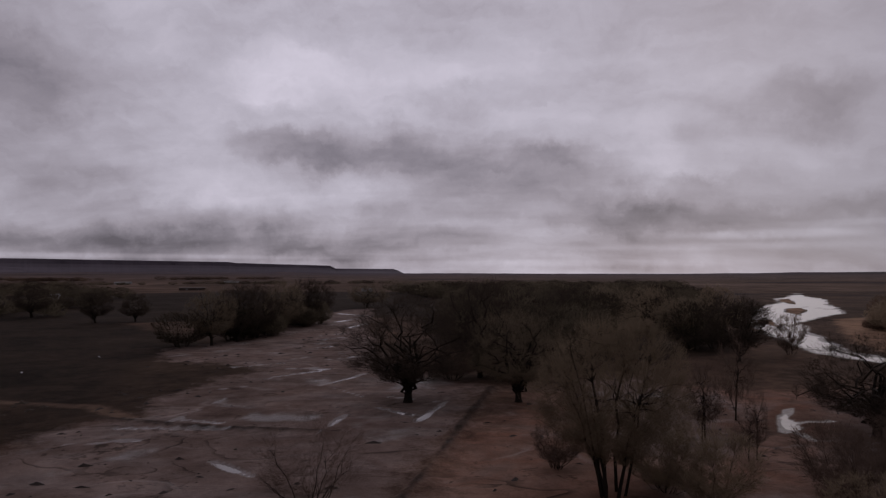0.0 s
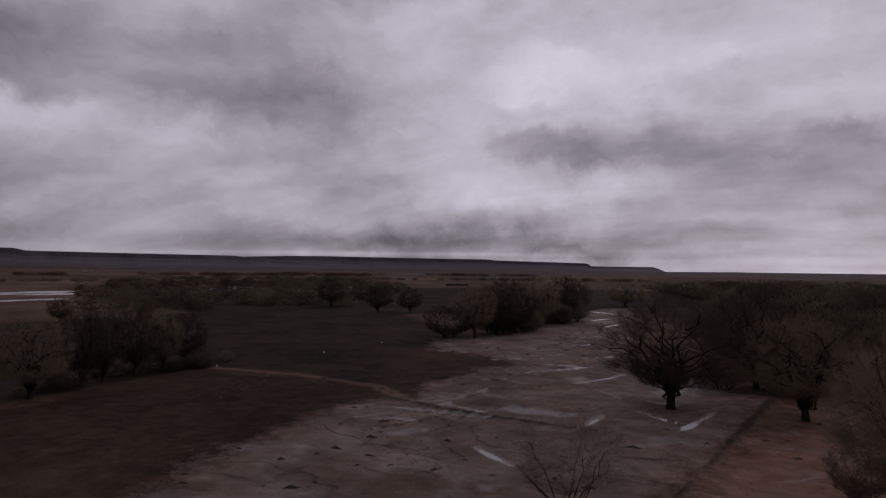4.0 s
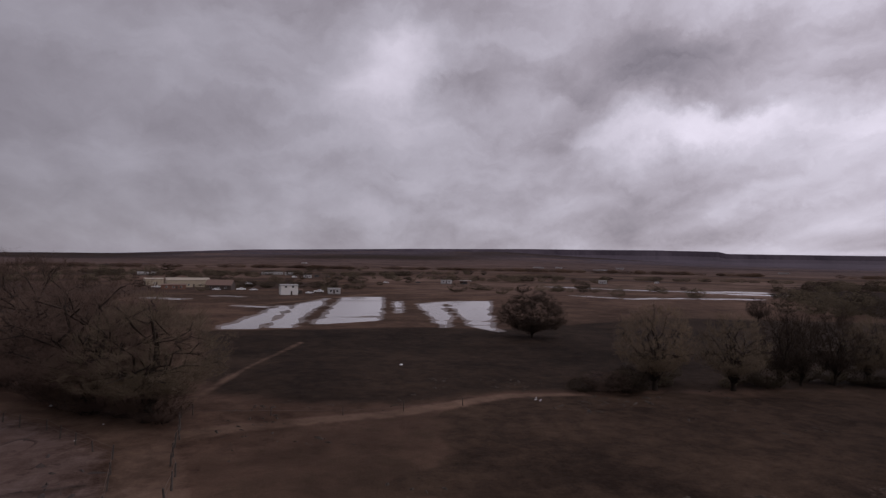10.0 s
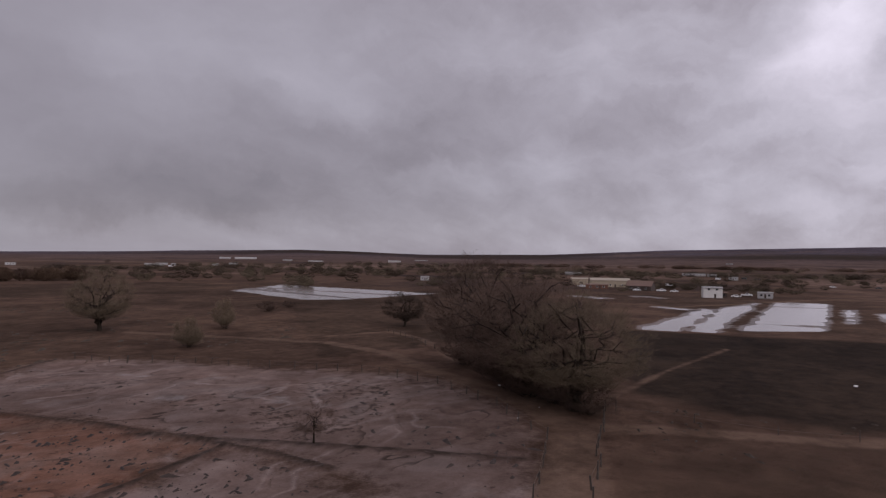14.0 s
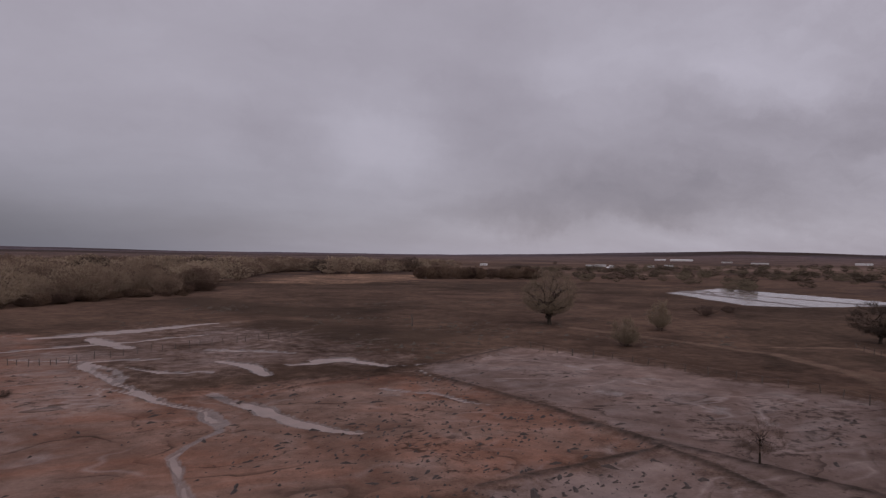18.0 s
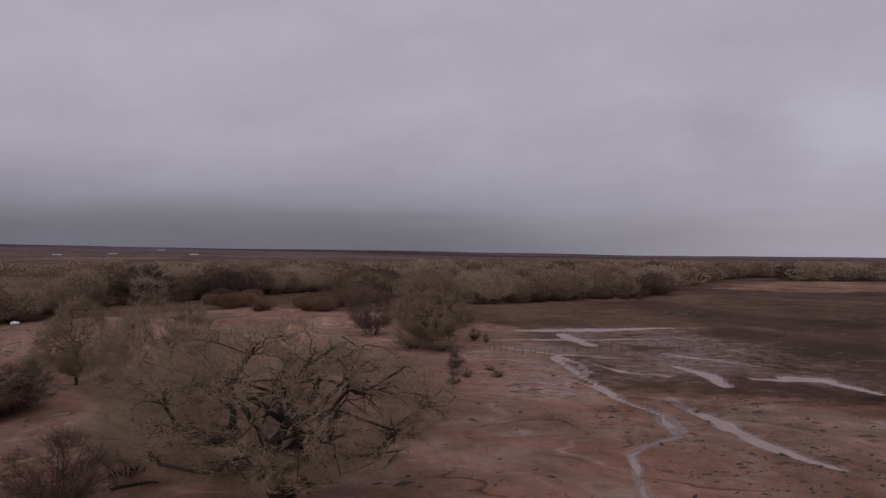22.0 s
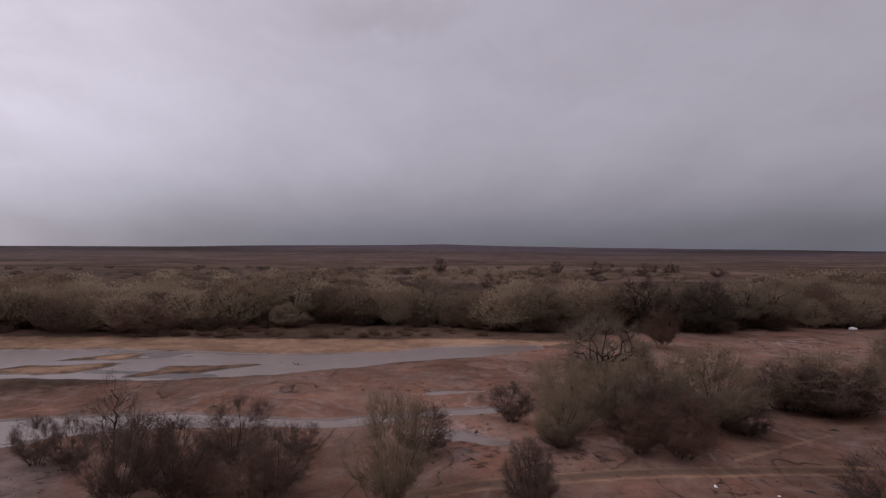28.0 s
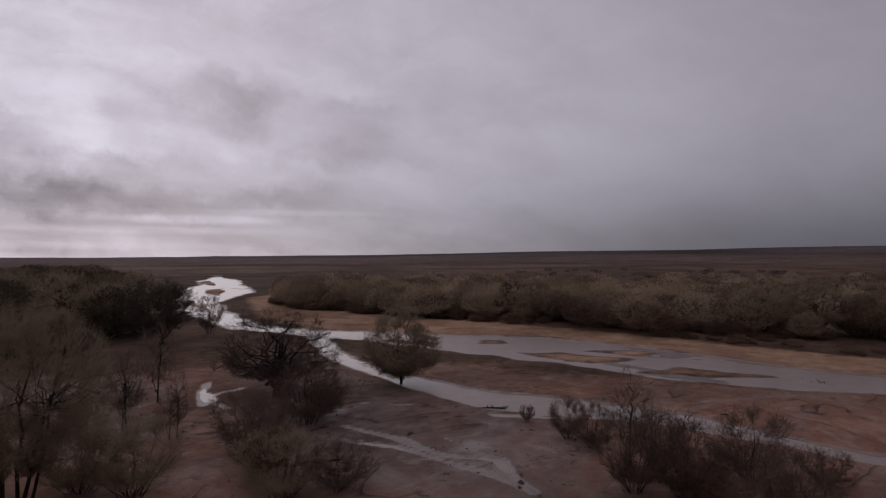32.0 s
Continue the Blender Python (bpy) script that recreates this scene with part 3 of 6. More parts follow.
DYKES = [[(-256, -262, 7), (-252, -152, 4)], [(-241, -256, 6), (-216, -157, 3)], [(-215, -233, 4), (-195, -171, 2.5)]]
FAR_PONDS = [[(-512, 172, 16), (-466, 214, 16), (-440, 256, 18), (-440, 300, 34)], [(-368, 136, 7), (-332, 156, 7), (-344, 180, 8), (-340, 238, 12)],
             [(-420, 262, 16), (-392, 290, 24)], [(-307, -92, 8), (-300, -78, 7)], [(-328, -66, 7), (-322, -55, 6)], [(-260, -46, 4), (-252, -33, 5)]]
MUD = [
    [(-38, 24), (-42.6, 40.5), (-44, 54.9), (-45.6, 77.1), (-48, 90), (-63.5, 126), (-64, 149), (-52, 171), (-50, 300), (-36, 320), (-25, 200), (-12, 125), (6, 99), (-1, 63), (-4, 48), (-10, 24)],
    [(-44, -16), (-59, -21), (-70, -31), (-78, -44), (-79, -58), (-73, -76), (-69, -89), (-60, -106), (-39, -95), (-33, -90), (-40, -64), (-42, -42), (-41, -34), (-35, -12)],
    [(-41, -46), (-27, -44), (-21, -43), (-8, -20), (-35, -12), (-41, -34)],
    [(70, 95), (66, 75), (60, 55), (58, 40), (60, 30), (40, 22), (30, 40), (38, 60), (55, 90)],
    [(30, 110), (40, 90), (28, 62), (18, 62), (20, 100)],
]
RED = [(-32, -90), (-15, -89), (5, -83), (12, -110), (30, -150), (60, -170), (120, -175), (150, -110), (140, -50), (125, -40), (118, -28), (105, 0), (88, 40),
       (75, 90), (48, 95), (30, 100), (12, 98), (1, 64), (-3, 48), (20, 0), (-10, -20), (-21, -43), (-41, -46), (-40, -64)]
RUNOFF = [(-36, -92), (-12, -96), (5, -84), (14, -60), (22, -52), (24, -90), (34, -140), (10, -165), (-12, -168), (-28, -135), (-40, -112)]
SANDBARS = [[(98, 65), (103, 58), (105, 46), (99, 46), (95, 53)], [(94, 39), (102, 36), (103, 23), (96, 30)], [(108, 81), (111, 77), (107, 73), (103, 78)],
            [(108, 57), (115, 49), (116, 42), (109, 47)], [(92, 100), (97, 96), (96, 84), (94, 88)], [(112, 205), (118, 222), (126, 240), (119, 240), (114, 222)],
            [(150, 262), (175, 300), (184, 322), (172, 312), (156, 284)], [(196, 345), (225, 400), (240, 432), (224, 420), (204, 372)]]
BLUFF = [(71, -108), (80, -126), (83, -144), (82, -154), (76, -140), (73, -124), (68, -108)]
SAND = [(137, 103), (137, 64), (133, 25), (132, -10), (126, -44), (122, -27), (121, -14), (114, 1.5), (112.5, 20), (116, 38), (120, 54), (120, 73),
        (109, 90), (97, 122), (105, 160), (150, 240), (170, 250), (131, 183), (133, 132)]
DARK = [[(-47, 80), (-64, 89), (-83, 88), (-86, 60), (-86, 22), (-79, 0), (-88, -19), (-165, -38), (-175, 20), (-170, 42), (-210, 110), (-190, 190), (-126, 236), (-57, 157), (-63, 126)],
        [(-60, 250), (-190, 190), (-420, 300), (-480, 420), (-200, 600), (250, 580), (140, 330), (100, 270), (80, 170), (60, 135), (14, 118), (-2, 160), (-10, 260)]]
GRASS = [(-38, 24), (-42.6, 40.5), (-44, 54.9), (-46, 77), (-64, 88), (-83, 87), (-84, 60), (-84, 16), (-50, 4)]
WEEDS = [(-38, 24), (-45, -8), (-60, -12), (-82, 0), (-80, 24), (-55, 16)]
WEEDY_MUD = [(-91, 128), (-70, 137), (-57, 131), (-34, 120), (-40, 97), (-39, 79), (-51, 72)]
TRACKS = [
    [(-30, -10, 6), (-44.4, -13.8, 6), (-63.7, -19.4, 5.5), (-72.1, -26, 5), (-78, -36, 4), (-86, -49, 3), (-97, -65, 3), (-102, -84, 3), (-96, -108, 3), (-89, -131, 3)],
    [(-66, -18, 5), (-69.8, -12.2, 3), (-74.8, 5.5, 3), (-84, 22, 2.5), (-84.4, 38.8, 2)], [(-76, -21, 1), (-107, -17.6, 0.6), (-142, -11, 0.6)],
    [(-110, -91, 1.5), (-125.6, -84.6, 2), (-120, -72, 2), (-97, -51, 1.5)], [(-83, 87, 2), (-64.4, 88, 2), (-47, 84.4, 2), (-38, 77, 2)],
    [(-260, -40, 3), (-360, 10, 4), (-420, 120, 4)], [(46.3, -0.8, 0.9), (48.5, -6.5, 1.0), (50.3, -18.5, 1.0), (50.4, -30, 1.0), (49.9, -38.2, 0.9)],
]
RUTS = [[(45.2, -0.4, 0.5), (47.4, -6.5, 0.5), (49.2, -18.5, 0.5), (49.3, -30, 0.5), (48.9, -39, 0.5)],
        [(47.0, -1.0, 0.4), (49.3, -6.8, 0.4), (51.1, -18.6, 0.4), (51.2, -30, 0.4), (50.7, -38.2, 0.4), (48, -47, 0.4)],
        [(60, -44, 0.6), (56, -36, 0.6), (53, -30, 0.6)]]
BERMS = [
    [(-38.8, -56.9, 0.5), (-46.1, -39.3, 0.7), (-52.5, -20.7, 0.6)], [(-14.8, -88.6, 0.5), (-23, -90.6, 0.6), (-39.4, -95, 0.6), (-59.1, -106.6, 0.6)],
    [(-32.5, -89.7, 0.4), (-39.5, -64.3, 0.6), (-42.1, -41.6, 0.6), (-41.6, -33.6, 0.6)], [(-21.2, -43.5, 0.5), (-27.1, -44, 0.6), (-41.1, -46.1, 0.5)],
    [(-44, 78.2, 0.7), (-26.6, 73, 0.9), (-11.8, 71.1, 0.8)], [(5.2, -82.6, 0.3), (-6.2, -79.7, 0.4), (-31.7, -93.5, 0.4)],
    [(-3.5, 49.4, 0.3), (-0.2, 63.3, 0.35), (7.7, 99, 0.4)],
]
# far rim of the valley: bearing and height of the skyline in degrees
RIM = [(0, -0.05), (9, 0.0), (12, 0.1), (50, 0.2), (60, 0.45), (75, 1.2), (78, 1.25), (100, 0.95), (110, 0.45), (121, 0.3), (132, 0.55), (144, 0.2), (157, -0.05),
       (182, -0.05), (197, 0.15), (217, 0.3), (235, 0.5), (250, 0.65), (266, 0.9), (282, 0.7), (297, 0.45), (317, 0.12), (340, -0.1), (360, -0.05)]


GROUND = {}


def ground_z(x, y):
    """Height of the ground at a place."""
    rings, z = GROUND["rings"], GROUND["z"]
    i = np.clip(np.searchsorted(rings, np.hypot(x, y)) - 1, 0, len(rings) - 2)
    j = np.round(np.degrees(np.arctan2(-np.asarray(x), y)) % 360 / 360 * z.shape[1]).astype(int) % z.shape[1]
    return np.minimum(z[i, j], z[i + 1, j])


def build_ground():
    spokes = 880
    rings = np.concatenate([[0.3, 6.0, 14.0, 22.0], np.geomspace(30, 330, 222)[:-1], np.geomspace(330, 4650, 112)])
    ang = np.linspace(0, 2 * np.pi, spokes, endpoint=False)
    r, a = np.meshgrid(rings, ang, indexing="ij")
    x, y = (-np.sin(a) * r).ravel(), (np.cos(a) * r).ravel()
    r, a = r.ravel(), np.degrees(a).ravel()
    near = np.flatnonzero(r < 640)
    nx, ny = x[near], y[near]
    jag = wave_noise(nx, ny, 5, 6.0, 4)
    z = 0.05 * wave_noise(x, y, 1, 3.0, 3) + 0.03
    # rise to the rim of the valley
    rim = np.interp(a, [p[0] for p in RIM], [p[1] for p in RIM])
    top = HIGH + 4500 * np.tan(np.radians(rim)) + 6 * wave_noise(x, y, 3, 700.0, 4)
    k = np.clip((r - 1100) / 3300, 0, 1)
    z += (k ** 1.6) * top + np.clip((r - 450) / 900, 0, 1) * 1.2 * (wave_noise(x, y, 4, 260.0, 4) + 0.4)
    plateau = np.clip((a - 185) / 40, 0, 1) * np.clip((335 - a) / 30, 0, 1) * np.clip((r - 420) / 900, 0, 1) * np.clip((3600 - r) / 1200, 0, 1)
    z += plateau * 5.0 * (wave_noise(x, y, 16, 420.0, 5) - 0.1)
    zones = {n: np.zeros_like(x) for n in ("mud", "red", "sand", "dark", "grass", "track", "wet", "berm")}

    # the far slopes are dark with scrub
    zones["dark"] = np.clip((r - 1700) / 1200, 0, 1) * np.clip(0.42 + 0.5 * wave_noise(x, y, 6, 900.0, 4), 0, 0.8)

    def soft(d, width):
        return np.clip(0.5 - d / (2 * width), 0, 1)

    def put(name, value):
        zones[name][near] = np.maximum(zones[name][near], value)

    for area in MUD:
        put("mud", soft(area_distance(nx, ny, area) + 2 * jag, 5.0))
    put("mud", 0.5 * soft(area_distance(nx, ny, RUNOFF) + 4 * jag, 10.0))
    put("red", soft(area_distance(nx, ny, RED) + 3 * jag, 7.0))
    put("sand", soft(area_distance(nx, ny, SAND) + 2 * jag, 4.0))
    for area in DARK:
        put("dark", soft(area_distance(nx, ny, area) + 1.5 * jag, 5.0))
    put("grass", soft(area_distance(nx, ny, GRASS) + 6 * jag, 2.5))
    put("grass", 0.52 * soft(area_distance(nx, ny, WEEDS) + 8 * jag, 9.0))
    for area in DARK_BANDS:
        put("grass", 0.62 * soft(area_distance(nx, ny, area) + 6 * jag, 6.0))
    put("sand", 0.48 * soft(area_distance(nx, ny, DUNES) + 14 * jag, 12.0))
    weedy = soft(area_distance(nx, ny, WEEDY_MUD) + 3 * jag, 5.0)
    put("grass", 0.9 * weedy)
    zones["mud"][near] *= 1 - 0.95 * weedy
    for line in TRACKS:
        put("track", soft(line_distance(nx, ny, line) + 0.4 * jag, 1.2))
    for line in RUTS:
        put("sand", soft(line_distance(nx, ny, line) + 0.15 * jag, 0.28))
    zn = z[near]
    for line in BERMS:
        d = line_distance(nx, ny, line) + 0.45 * jag
        put("berm", np.clip(0.95 - d / 0.4, 0, 1))
        zn += 0.22 * np.clip(1 - d / 0.6, 0, 1)
    # hollows in which water stands
    hollow = (0.75 - (area_distance(nx, ny, RIVER) + 1.2 * jag)) / 2.0
    hollow = np.maximum(hollow, (1.0 - (line_distance(nx, ny, RIVER_FAR) + 2.0 * jag + np.clip((ny - 180) / 100, 0, 1) * 9 * wave_noise(nx, ny * 0.5, 14, 45.0, 3))) / 3.0)
    hollow = np.maximum(hollow, (0.4 - (line_distance(nx, ny, SIDE_CHANNEL) + 0.8 * jag)) / 1.2)
    for line in STREAMS + NORTH_PUDDLES:
        hollow = np.maximum(hollow, (0.2 - (line_distance(nx, ny, [(px, py, w * 0.95) for px, py, w in line]) + 0.7 * jag + 0.05)) / 0.6)
    mx, my = nx + 1.6 * wave_noise(nx, ny, 21, 9.0, 3), ny + 1.6 * wave_noise(nx, ny, 22, 9.0, 3)
    for line in SOUTH_STREAMS:
        hollow = np.maximum(hollow, (0.1 - (line_distance(mx, my, [(px, py, w) for px, py, w in line]) + 0.6 * jag)) / 0.7)
    for area in PONDS:
        hollow = np.maximum(hollow, (1.0 - (area_distance(nx, ny, area) + 1.8 * jag)) / 3.0)
    for line in FAR_PONDS:
        hollow = np.maximum(hollow, (1.5 - (line_distance(nx, ny, line) + 3.0 * jag)) / 5.0)
    bars = np.maximum(0, wave_noise(nx * 1.2, ny * 0.22, 9, 9.0, 4) - 0.12)
    zn -= np.clip(hollow, 0, 1) * 0.45 - np.clip(hollow, 0, 1) * np.minimum(bars, 0.7) * 0.62
    for dyke in DYKES:
        zn = np.maximum(zn, np.where(line_distance(nx, ny, dyke) + 0.6 * jag < 0, 0.05, -9))
    for bar in SANDBARS:
        d = area_distance(nx, ny, bar) + 1.3 * jag
        zn = np.maximum(zn, np.where(d < 1.5, -0.10 - 0.05 * d, -9))
        put("sand", 0.75 * soft(d, 2.0))
    put("sand", soft(area_distance(nx, ny, BLUFF) + 1.5 * jag, 3.0))
    zn += 1.6 * np.clip(-(area_distance(nx, ny, BLUFF) + 1.5 * jag) / 4, 0, 1)
    z[near] = zn
    put("wet", np.clip(hollow * 1.3 + 0.7, 0, 1))
    for bar in SANDBARS:
        zones["wet"][near] *= np.clip((area_distance(nx, ny, bar) + 1.3 * jag) / 1.5 + 0.5, 0, 1)
    sheen = np.clip(wave_noise(nx, ny, 12, 7.0, 4) * 1.6 - 0.35, 0, 0.75)
    put("wet", sheen * np.maximum(zones["mud"][near], 0.6 * zones["red"][near]))
    n = len(rings)
    GROUND["rings"], GROUND["z"] = rings, z.reshape(n, spokes)
    i, j = np.meshgrid(np.arange(n - 1), np.arange(spokes), indexing="ij")
    j2 = (j + 1) % spokes
    faces = np.stack([i * spokes + j, i * spokes + j2, (i + 1) * spokes + j2, (i + 1) * spokes + j], -1).reshape(-1, 4)
    verts = np.stack([x, y, z], -1)
    verts = np.concatenate([verts, [[0, 0, z[:spokes].mean()]]])
    k = np.arange(0, spokes, 2)
    middle = np.stack([k, k + 1, (k + 2) % spokes, np.full(len(k), len(verts) - 1)], -1)
    me = mesh_of("ground", verts, np.concatenate([faces[:, ::-1], middle]), MAT_GROUND, True)
    for name, value in zones.items():
        me.attributes.new(name, "FLOAT", "POINT").data.foreach_set("value", np.append(value, 0).astype(np.float32))
    return tagged(new("ground", me), "wet brown floodplain soil with mud flats and dry grass", "ground", kind="structure")


def water_sheet(name, points, mat, label, z=-0.13):
    bm = bmesh.new()
    bm.faces.new([bm.verts.new((px, py, z)) for px, py in points])
    bmesh.ops.triangulate(bm, faces=bm.faces[:])
    for f in bm.faces:
        f.normal_update()
        if f.normal.z < 0:
            f.normal_flip()
    me = bpy.data.meshes.new(name)
    bm.to_mesh(me)
    bm.free()
    me.materials.append(mat)
    return tagged(new(name, me), label, "water", kind="structure")


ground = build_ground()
water_sheet("water_river", [(36, 20), (60, -16), (90, -20), (130, -34), (130, 60), (125, 100), (118, 150), (170, 240), (400, 520), (230, 540), (80, 240), (60, 130), (34, 84)],
            MAT_RIVER, "shallow muddy river and side channels between sandbanks")
water_sheet("water_south", [(40, -40), (-40, -40), (-40, -115), (-10, -180), (40, -170)], MAT_RUNOFF, "shallow muddy runoff on red earth")
water_sheet("water_north", [(10, 50), (-50, 50), (-60, 290), (-20, 290), (0, 110)], MAT_POND, "thin puddles standing on grey mud")
water_sheet("water_ponds", [(-150, -50), (-240, -110), (-345, -110), (-345, 80), (-150, 60)], MAT_POND, "flooded field basins reflecting the grey sky")
water_sheet("water_pond_west", [(-180, -150), (-180, -260), (-300, -290), (-300, -140)], MAT_POND, "flooded field strip reflecting the grey sky")
water_sheet("water_pond_far", [(-300, 110), (-560, 110), (-480, 340), (-320, 340)], MAT_POND, "distant flooded field strips reflecting the sky")


# mesas on the far side of the valley
# dark rock, with the purple of distance haze mixed into its colour
MAT_MESA = plain("haze_tinted_mesa_rock", (0.070, 0.054, 0.068), 0.95, 0.3, 0.004)


def mesa(profile, dist, label):
    """A table mountain along an arc: bearing and skyline height in degrees, with a talus slope and a cliff."""
    az = np.arange(profile[0][0], profile[-1][0], 0.1)
    el = np.interp(az, [p[0] for p in profile], [p[1] for p in profile])
    top = HIGH + dist * np.tan(np.radians(el)) + 0.5 * np.interp(az, az[::7], np.random.default_rng(3).random(len(az[::7])))
    fade = np.clip(np.minimum(az - az[0], az[-1] - az) / 2.0, 0.0, 1)
    wob = wave_noise(az * 40, az * 0, 8, 60.0, 4) * 30
    rows = []
    for back, share in ((-330, -0.08), (-200, 0.22), (-90, 0.52), (-40, 0.72), (-15, 0.98), (0, 1.0), (200, 1.0)):
        d = dist + back + wob * (1 if back < -20 else 0.4)
        a = np.radians(az)
        rows.append(np.stack([-np.sin(a) * d, np.cos(a) * d, np.where(share > 0.9, top * share, top * share) + wob * 0.06 * (0.2 < share < 0.9)], -1))
    v = np.stack(rows)
    m, n = v.shape[:2]
    i, j = np.meshgrid(np.arange(m - 1), np.arange(n - 1), indexing="ij")
    f = np.stack([i * n + j, (i + 1) * n + j, (i + 1) * n + j + 1, i * n + j + 1], -1).reshape(-1, 4)
    return tagged(new("mesa", mesh_of("mesa", v.reshape(-1, 3), f, MAT_MESA)), label, "mesa", "mesas on the horizon", "structure")


mesa([(3.0, -0.3), (4.2, 0.25), (4.6, 0.37), (9.8, 0.42), (10.3, 0.68), (18.5, 0.9), (19.0, 0.98), (33.5, 1.15), (37, 1.15), (42, 1.0)], 4450, "long dark flat-topped mesa with a cliff edge")
mesa([(34, 0.4), (42, 1.1), (57.2, 1.24), (57.9, 1.42), (63, 1.5), (74, 1.5), (85, 1.35), (99, 1.0), (110, 0.45)], 4250, "dark mesa rising behind the farmland")


# ---- bare trees and shrubs ----
def tubes(pts, rad, sides, point_end):
    n, k = pts.shape[:2]
    tangent = np.gradient(pts, axis=1)
    tangent /= np.linalg.norm(tangent, axis=2, keepdims=True) + 1e-9
    ref = np.where(np.abs(tangent[..., 2:3]) > 0.9, np.array([1.0, 0, 0]), np.array([0, 0, 1.0]))
    u = np.cross(tangent, ref)
    u /= np.linalg.norm(u, axis=2, keepdims=True) + 1e-9
    w = np.cross(tangent, u)
    if point_end:
        rad = rad.copy()
        rad[:, -1] *= 0.3
    ang = np.arange(sides) * 2 * np.pi / sides
    ring = pts[:, :, None] + rad[:, :, None, None] * (np.cos(ang)[None, None, :, None] * u[:, :, None] + np.sin(ang)[None, None, :, None] * w[:, :, None])
    verts = ring.reshape(-1, 3)
    b, i, s = np.meshgrid(np.arange(n), np.arange(k - 1), np.arange(sides), indexing="ij")
    s2 = (s + 1) % sides
    v0, v1 = (b * k + i) * sides + s, (b * k + i) * sides + s2
    v2, v3 = v1 + sides, v0 + sides
    tri = np.concatenate([np.stack([v0, v1, v2], -1).reshape(-1, 3), np.stack([v0, v2, v3], -1).reshape(-1, 3)])
    return verts, tri


def blades(base, tip, half, out):
    """Fine twigs: slim three-cornered slips that face outwards."""
    way = tip - base
    side = np.cross(way, out)
    side /= np.linalg.norm(side, axis=1, keepdims=True) + 1e-9
    side *= half[:, None]
    n = len(base)
    return np.stack([base - side, base + side, tip], 1).reshape(-1, 3), np.arange(n * 3).reshape(-1, 3)


def outward(rng, pts, centre, jitter):
    """Unit vectors away from the heart of a crown, a little scattered."""
    d = (pts - centre) * np.array([1.0, 1.0, 0.9])
    d = d / (np.linalg.norm(d, axis=1, keepdims=True) + 1e-9)
    d[:, 2] += 0.12
    d += rng.normal(0, jitter, d.shape)
    return d / (np.linalg.norm(d, axis=1, keepdims=True) + 1e-9)


def envelope(rng, n, low, inner, lobes):
    """Points in a lumpy dome of width and height 1 whose crown begins at the height low."""
    d = rng.normal(0, 1, (n, 3))
    d /= np.linalg.norm(d, axis=1, keepdims=True)
    mid = low + (1 - low) * 0.36
    size = np.where(d[:, 2:3] > 0, np.array([0.5, 0.5, 1 - mid]), np.array([0.5, 0.5, mid - low]))
    bump = np.max(np.clip((d @ lobes.T - 0.72) / 0.28, 0, 1), axis=1)
    r = (inner + (1 - inner) * rng.random(n) ** 0.6) * (0.76 + 0.28 * bump)
    return d * size * r[:, None] + np.array([0, 0, mid])


def attach(rng, targets, pts, rad, joints, thin, sag, most, crook=0.045):
    """Crooked branches from the nearest older wood to each target, no thicker than most."""
    nodes, nrad = pts[:, 1:].reshape(-1, 3), rad[:, 1:].ravel()
    tang = np.diff(pts, axis=1).reshape(-1, 3)
    tang /= np.linalg.norm(tang, axis=1, keepdims=True) + 1e-9
    gap = targets[:, None] - nodes[None]
    dist = np.linalg.norm(gap, axis=2)
    ahead = (gap * tang[None]).sum(2) / (dist + 1e-9)
    pick = np.argmin(dist * (1.25 - 0.5 * ahead) + rng.random(dist.shape) * 0.03, axis=1)
    base, d = nodes[pick], dist[np.arange(len(targets)), pick][:, None]
    ctrl = base + tang[pick] * d * 0.45 + rng.normal(0, 0.12, base.shape) * d
    ctrl[:, 2] += sag * d[:, 0]
    u = np.linspace(0, 1, joints + 1)[None, :, None]
    out = (1 - u) ** 2 * base[:, None] + 2 * u * (1 - u) * ctrl[:, None] + u ** 2 * targets[:, None]
    out[:, 1:-1] += rng.normal(0, crook, out[:, 1:-1].shape) * d[:, None]
    r0 = np.minimum(nrad[pick] * thin, most) * rng.uniform(0.7, 1.1, len(pick))
    return out, r0[:, None] * np.linspace(1, 0.2, joints + 1)[None] ** 0.85


def tufts(rng, pts, count, angle, size, half, centre, rise):
    """Fine twigs along the outer part of thin branches."""
    n, k = pts.shape[:2]
    idx = np.repeat(np.arange(n), count)
    u = 0.2 + 0.8 * (np.tile(np.arange(count), n) + rng.random(n * count)) / count
    f = u * (k - 1)
    i = np.minimum(f.astype(int), k - 2)
    t = (f - i)[:, None]
    base = pts[idx, i] * (1 - t) + pts[idx, i + 1] * t
    tang = pts[idx, i + 1] - pts[idx, i]
    tang /= np.linalg.norm(tang, axis=1, keepdims=True) + 1e-9
    side = rng.normal(0, 1, (len(idx), 3))
    side -= (side * tang).sum(1, keepdims=True) * tang
    side /= np.linalg.norm(side, axis=1, keepdims=True) + 1e-9
    a = np.radians(rng.normal(angle, 16, len(idx)))[:, None]
    way = tang * np.cos(a) + side * np.sin(a)
    way[:, 2] += rise
    tip = base + way * (size * rng.uniform(0.4, 1.4, len(base)))[:, None]
    tip[:, 2] = np.maximum(tip[:, 2], 0.01)
    return np.stack([base, tip], 1), blades(base, tip, half * rng.uniform(0.6, 1.3, len(base)), outward(rng, tip, centre, 0.28))


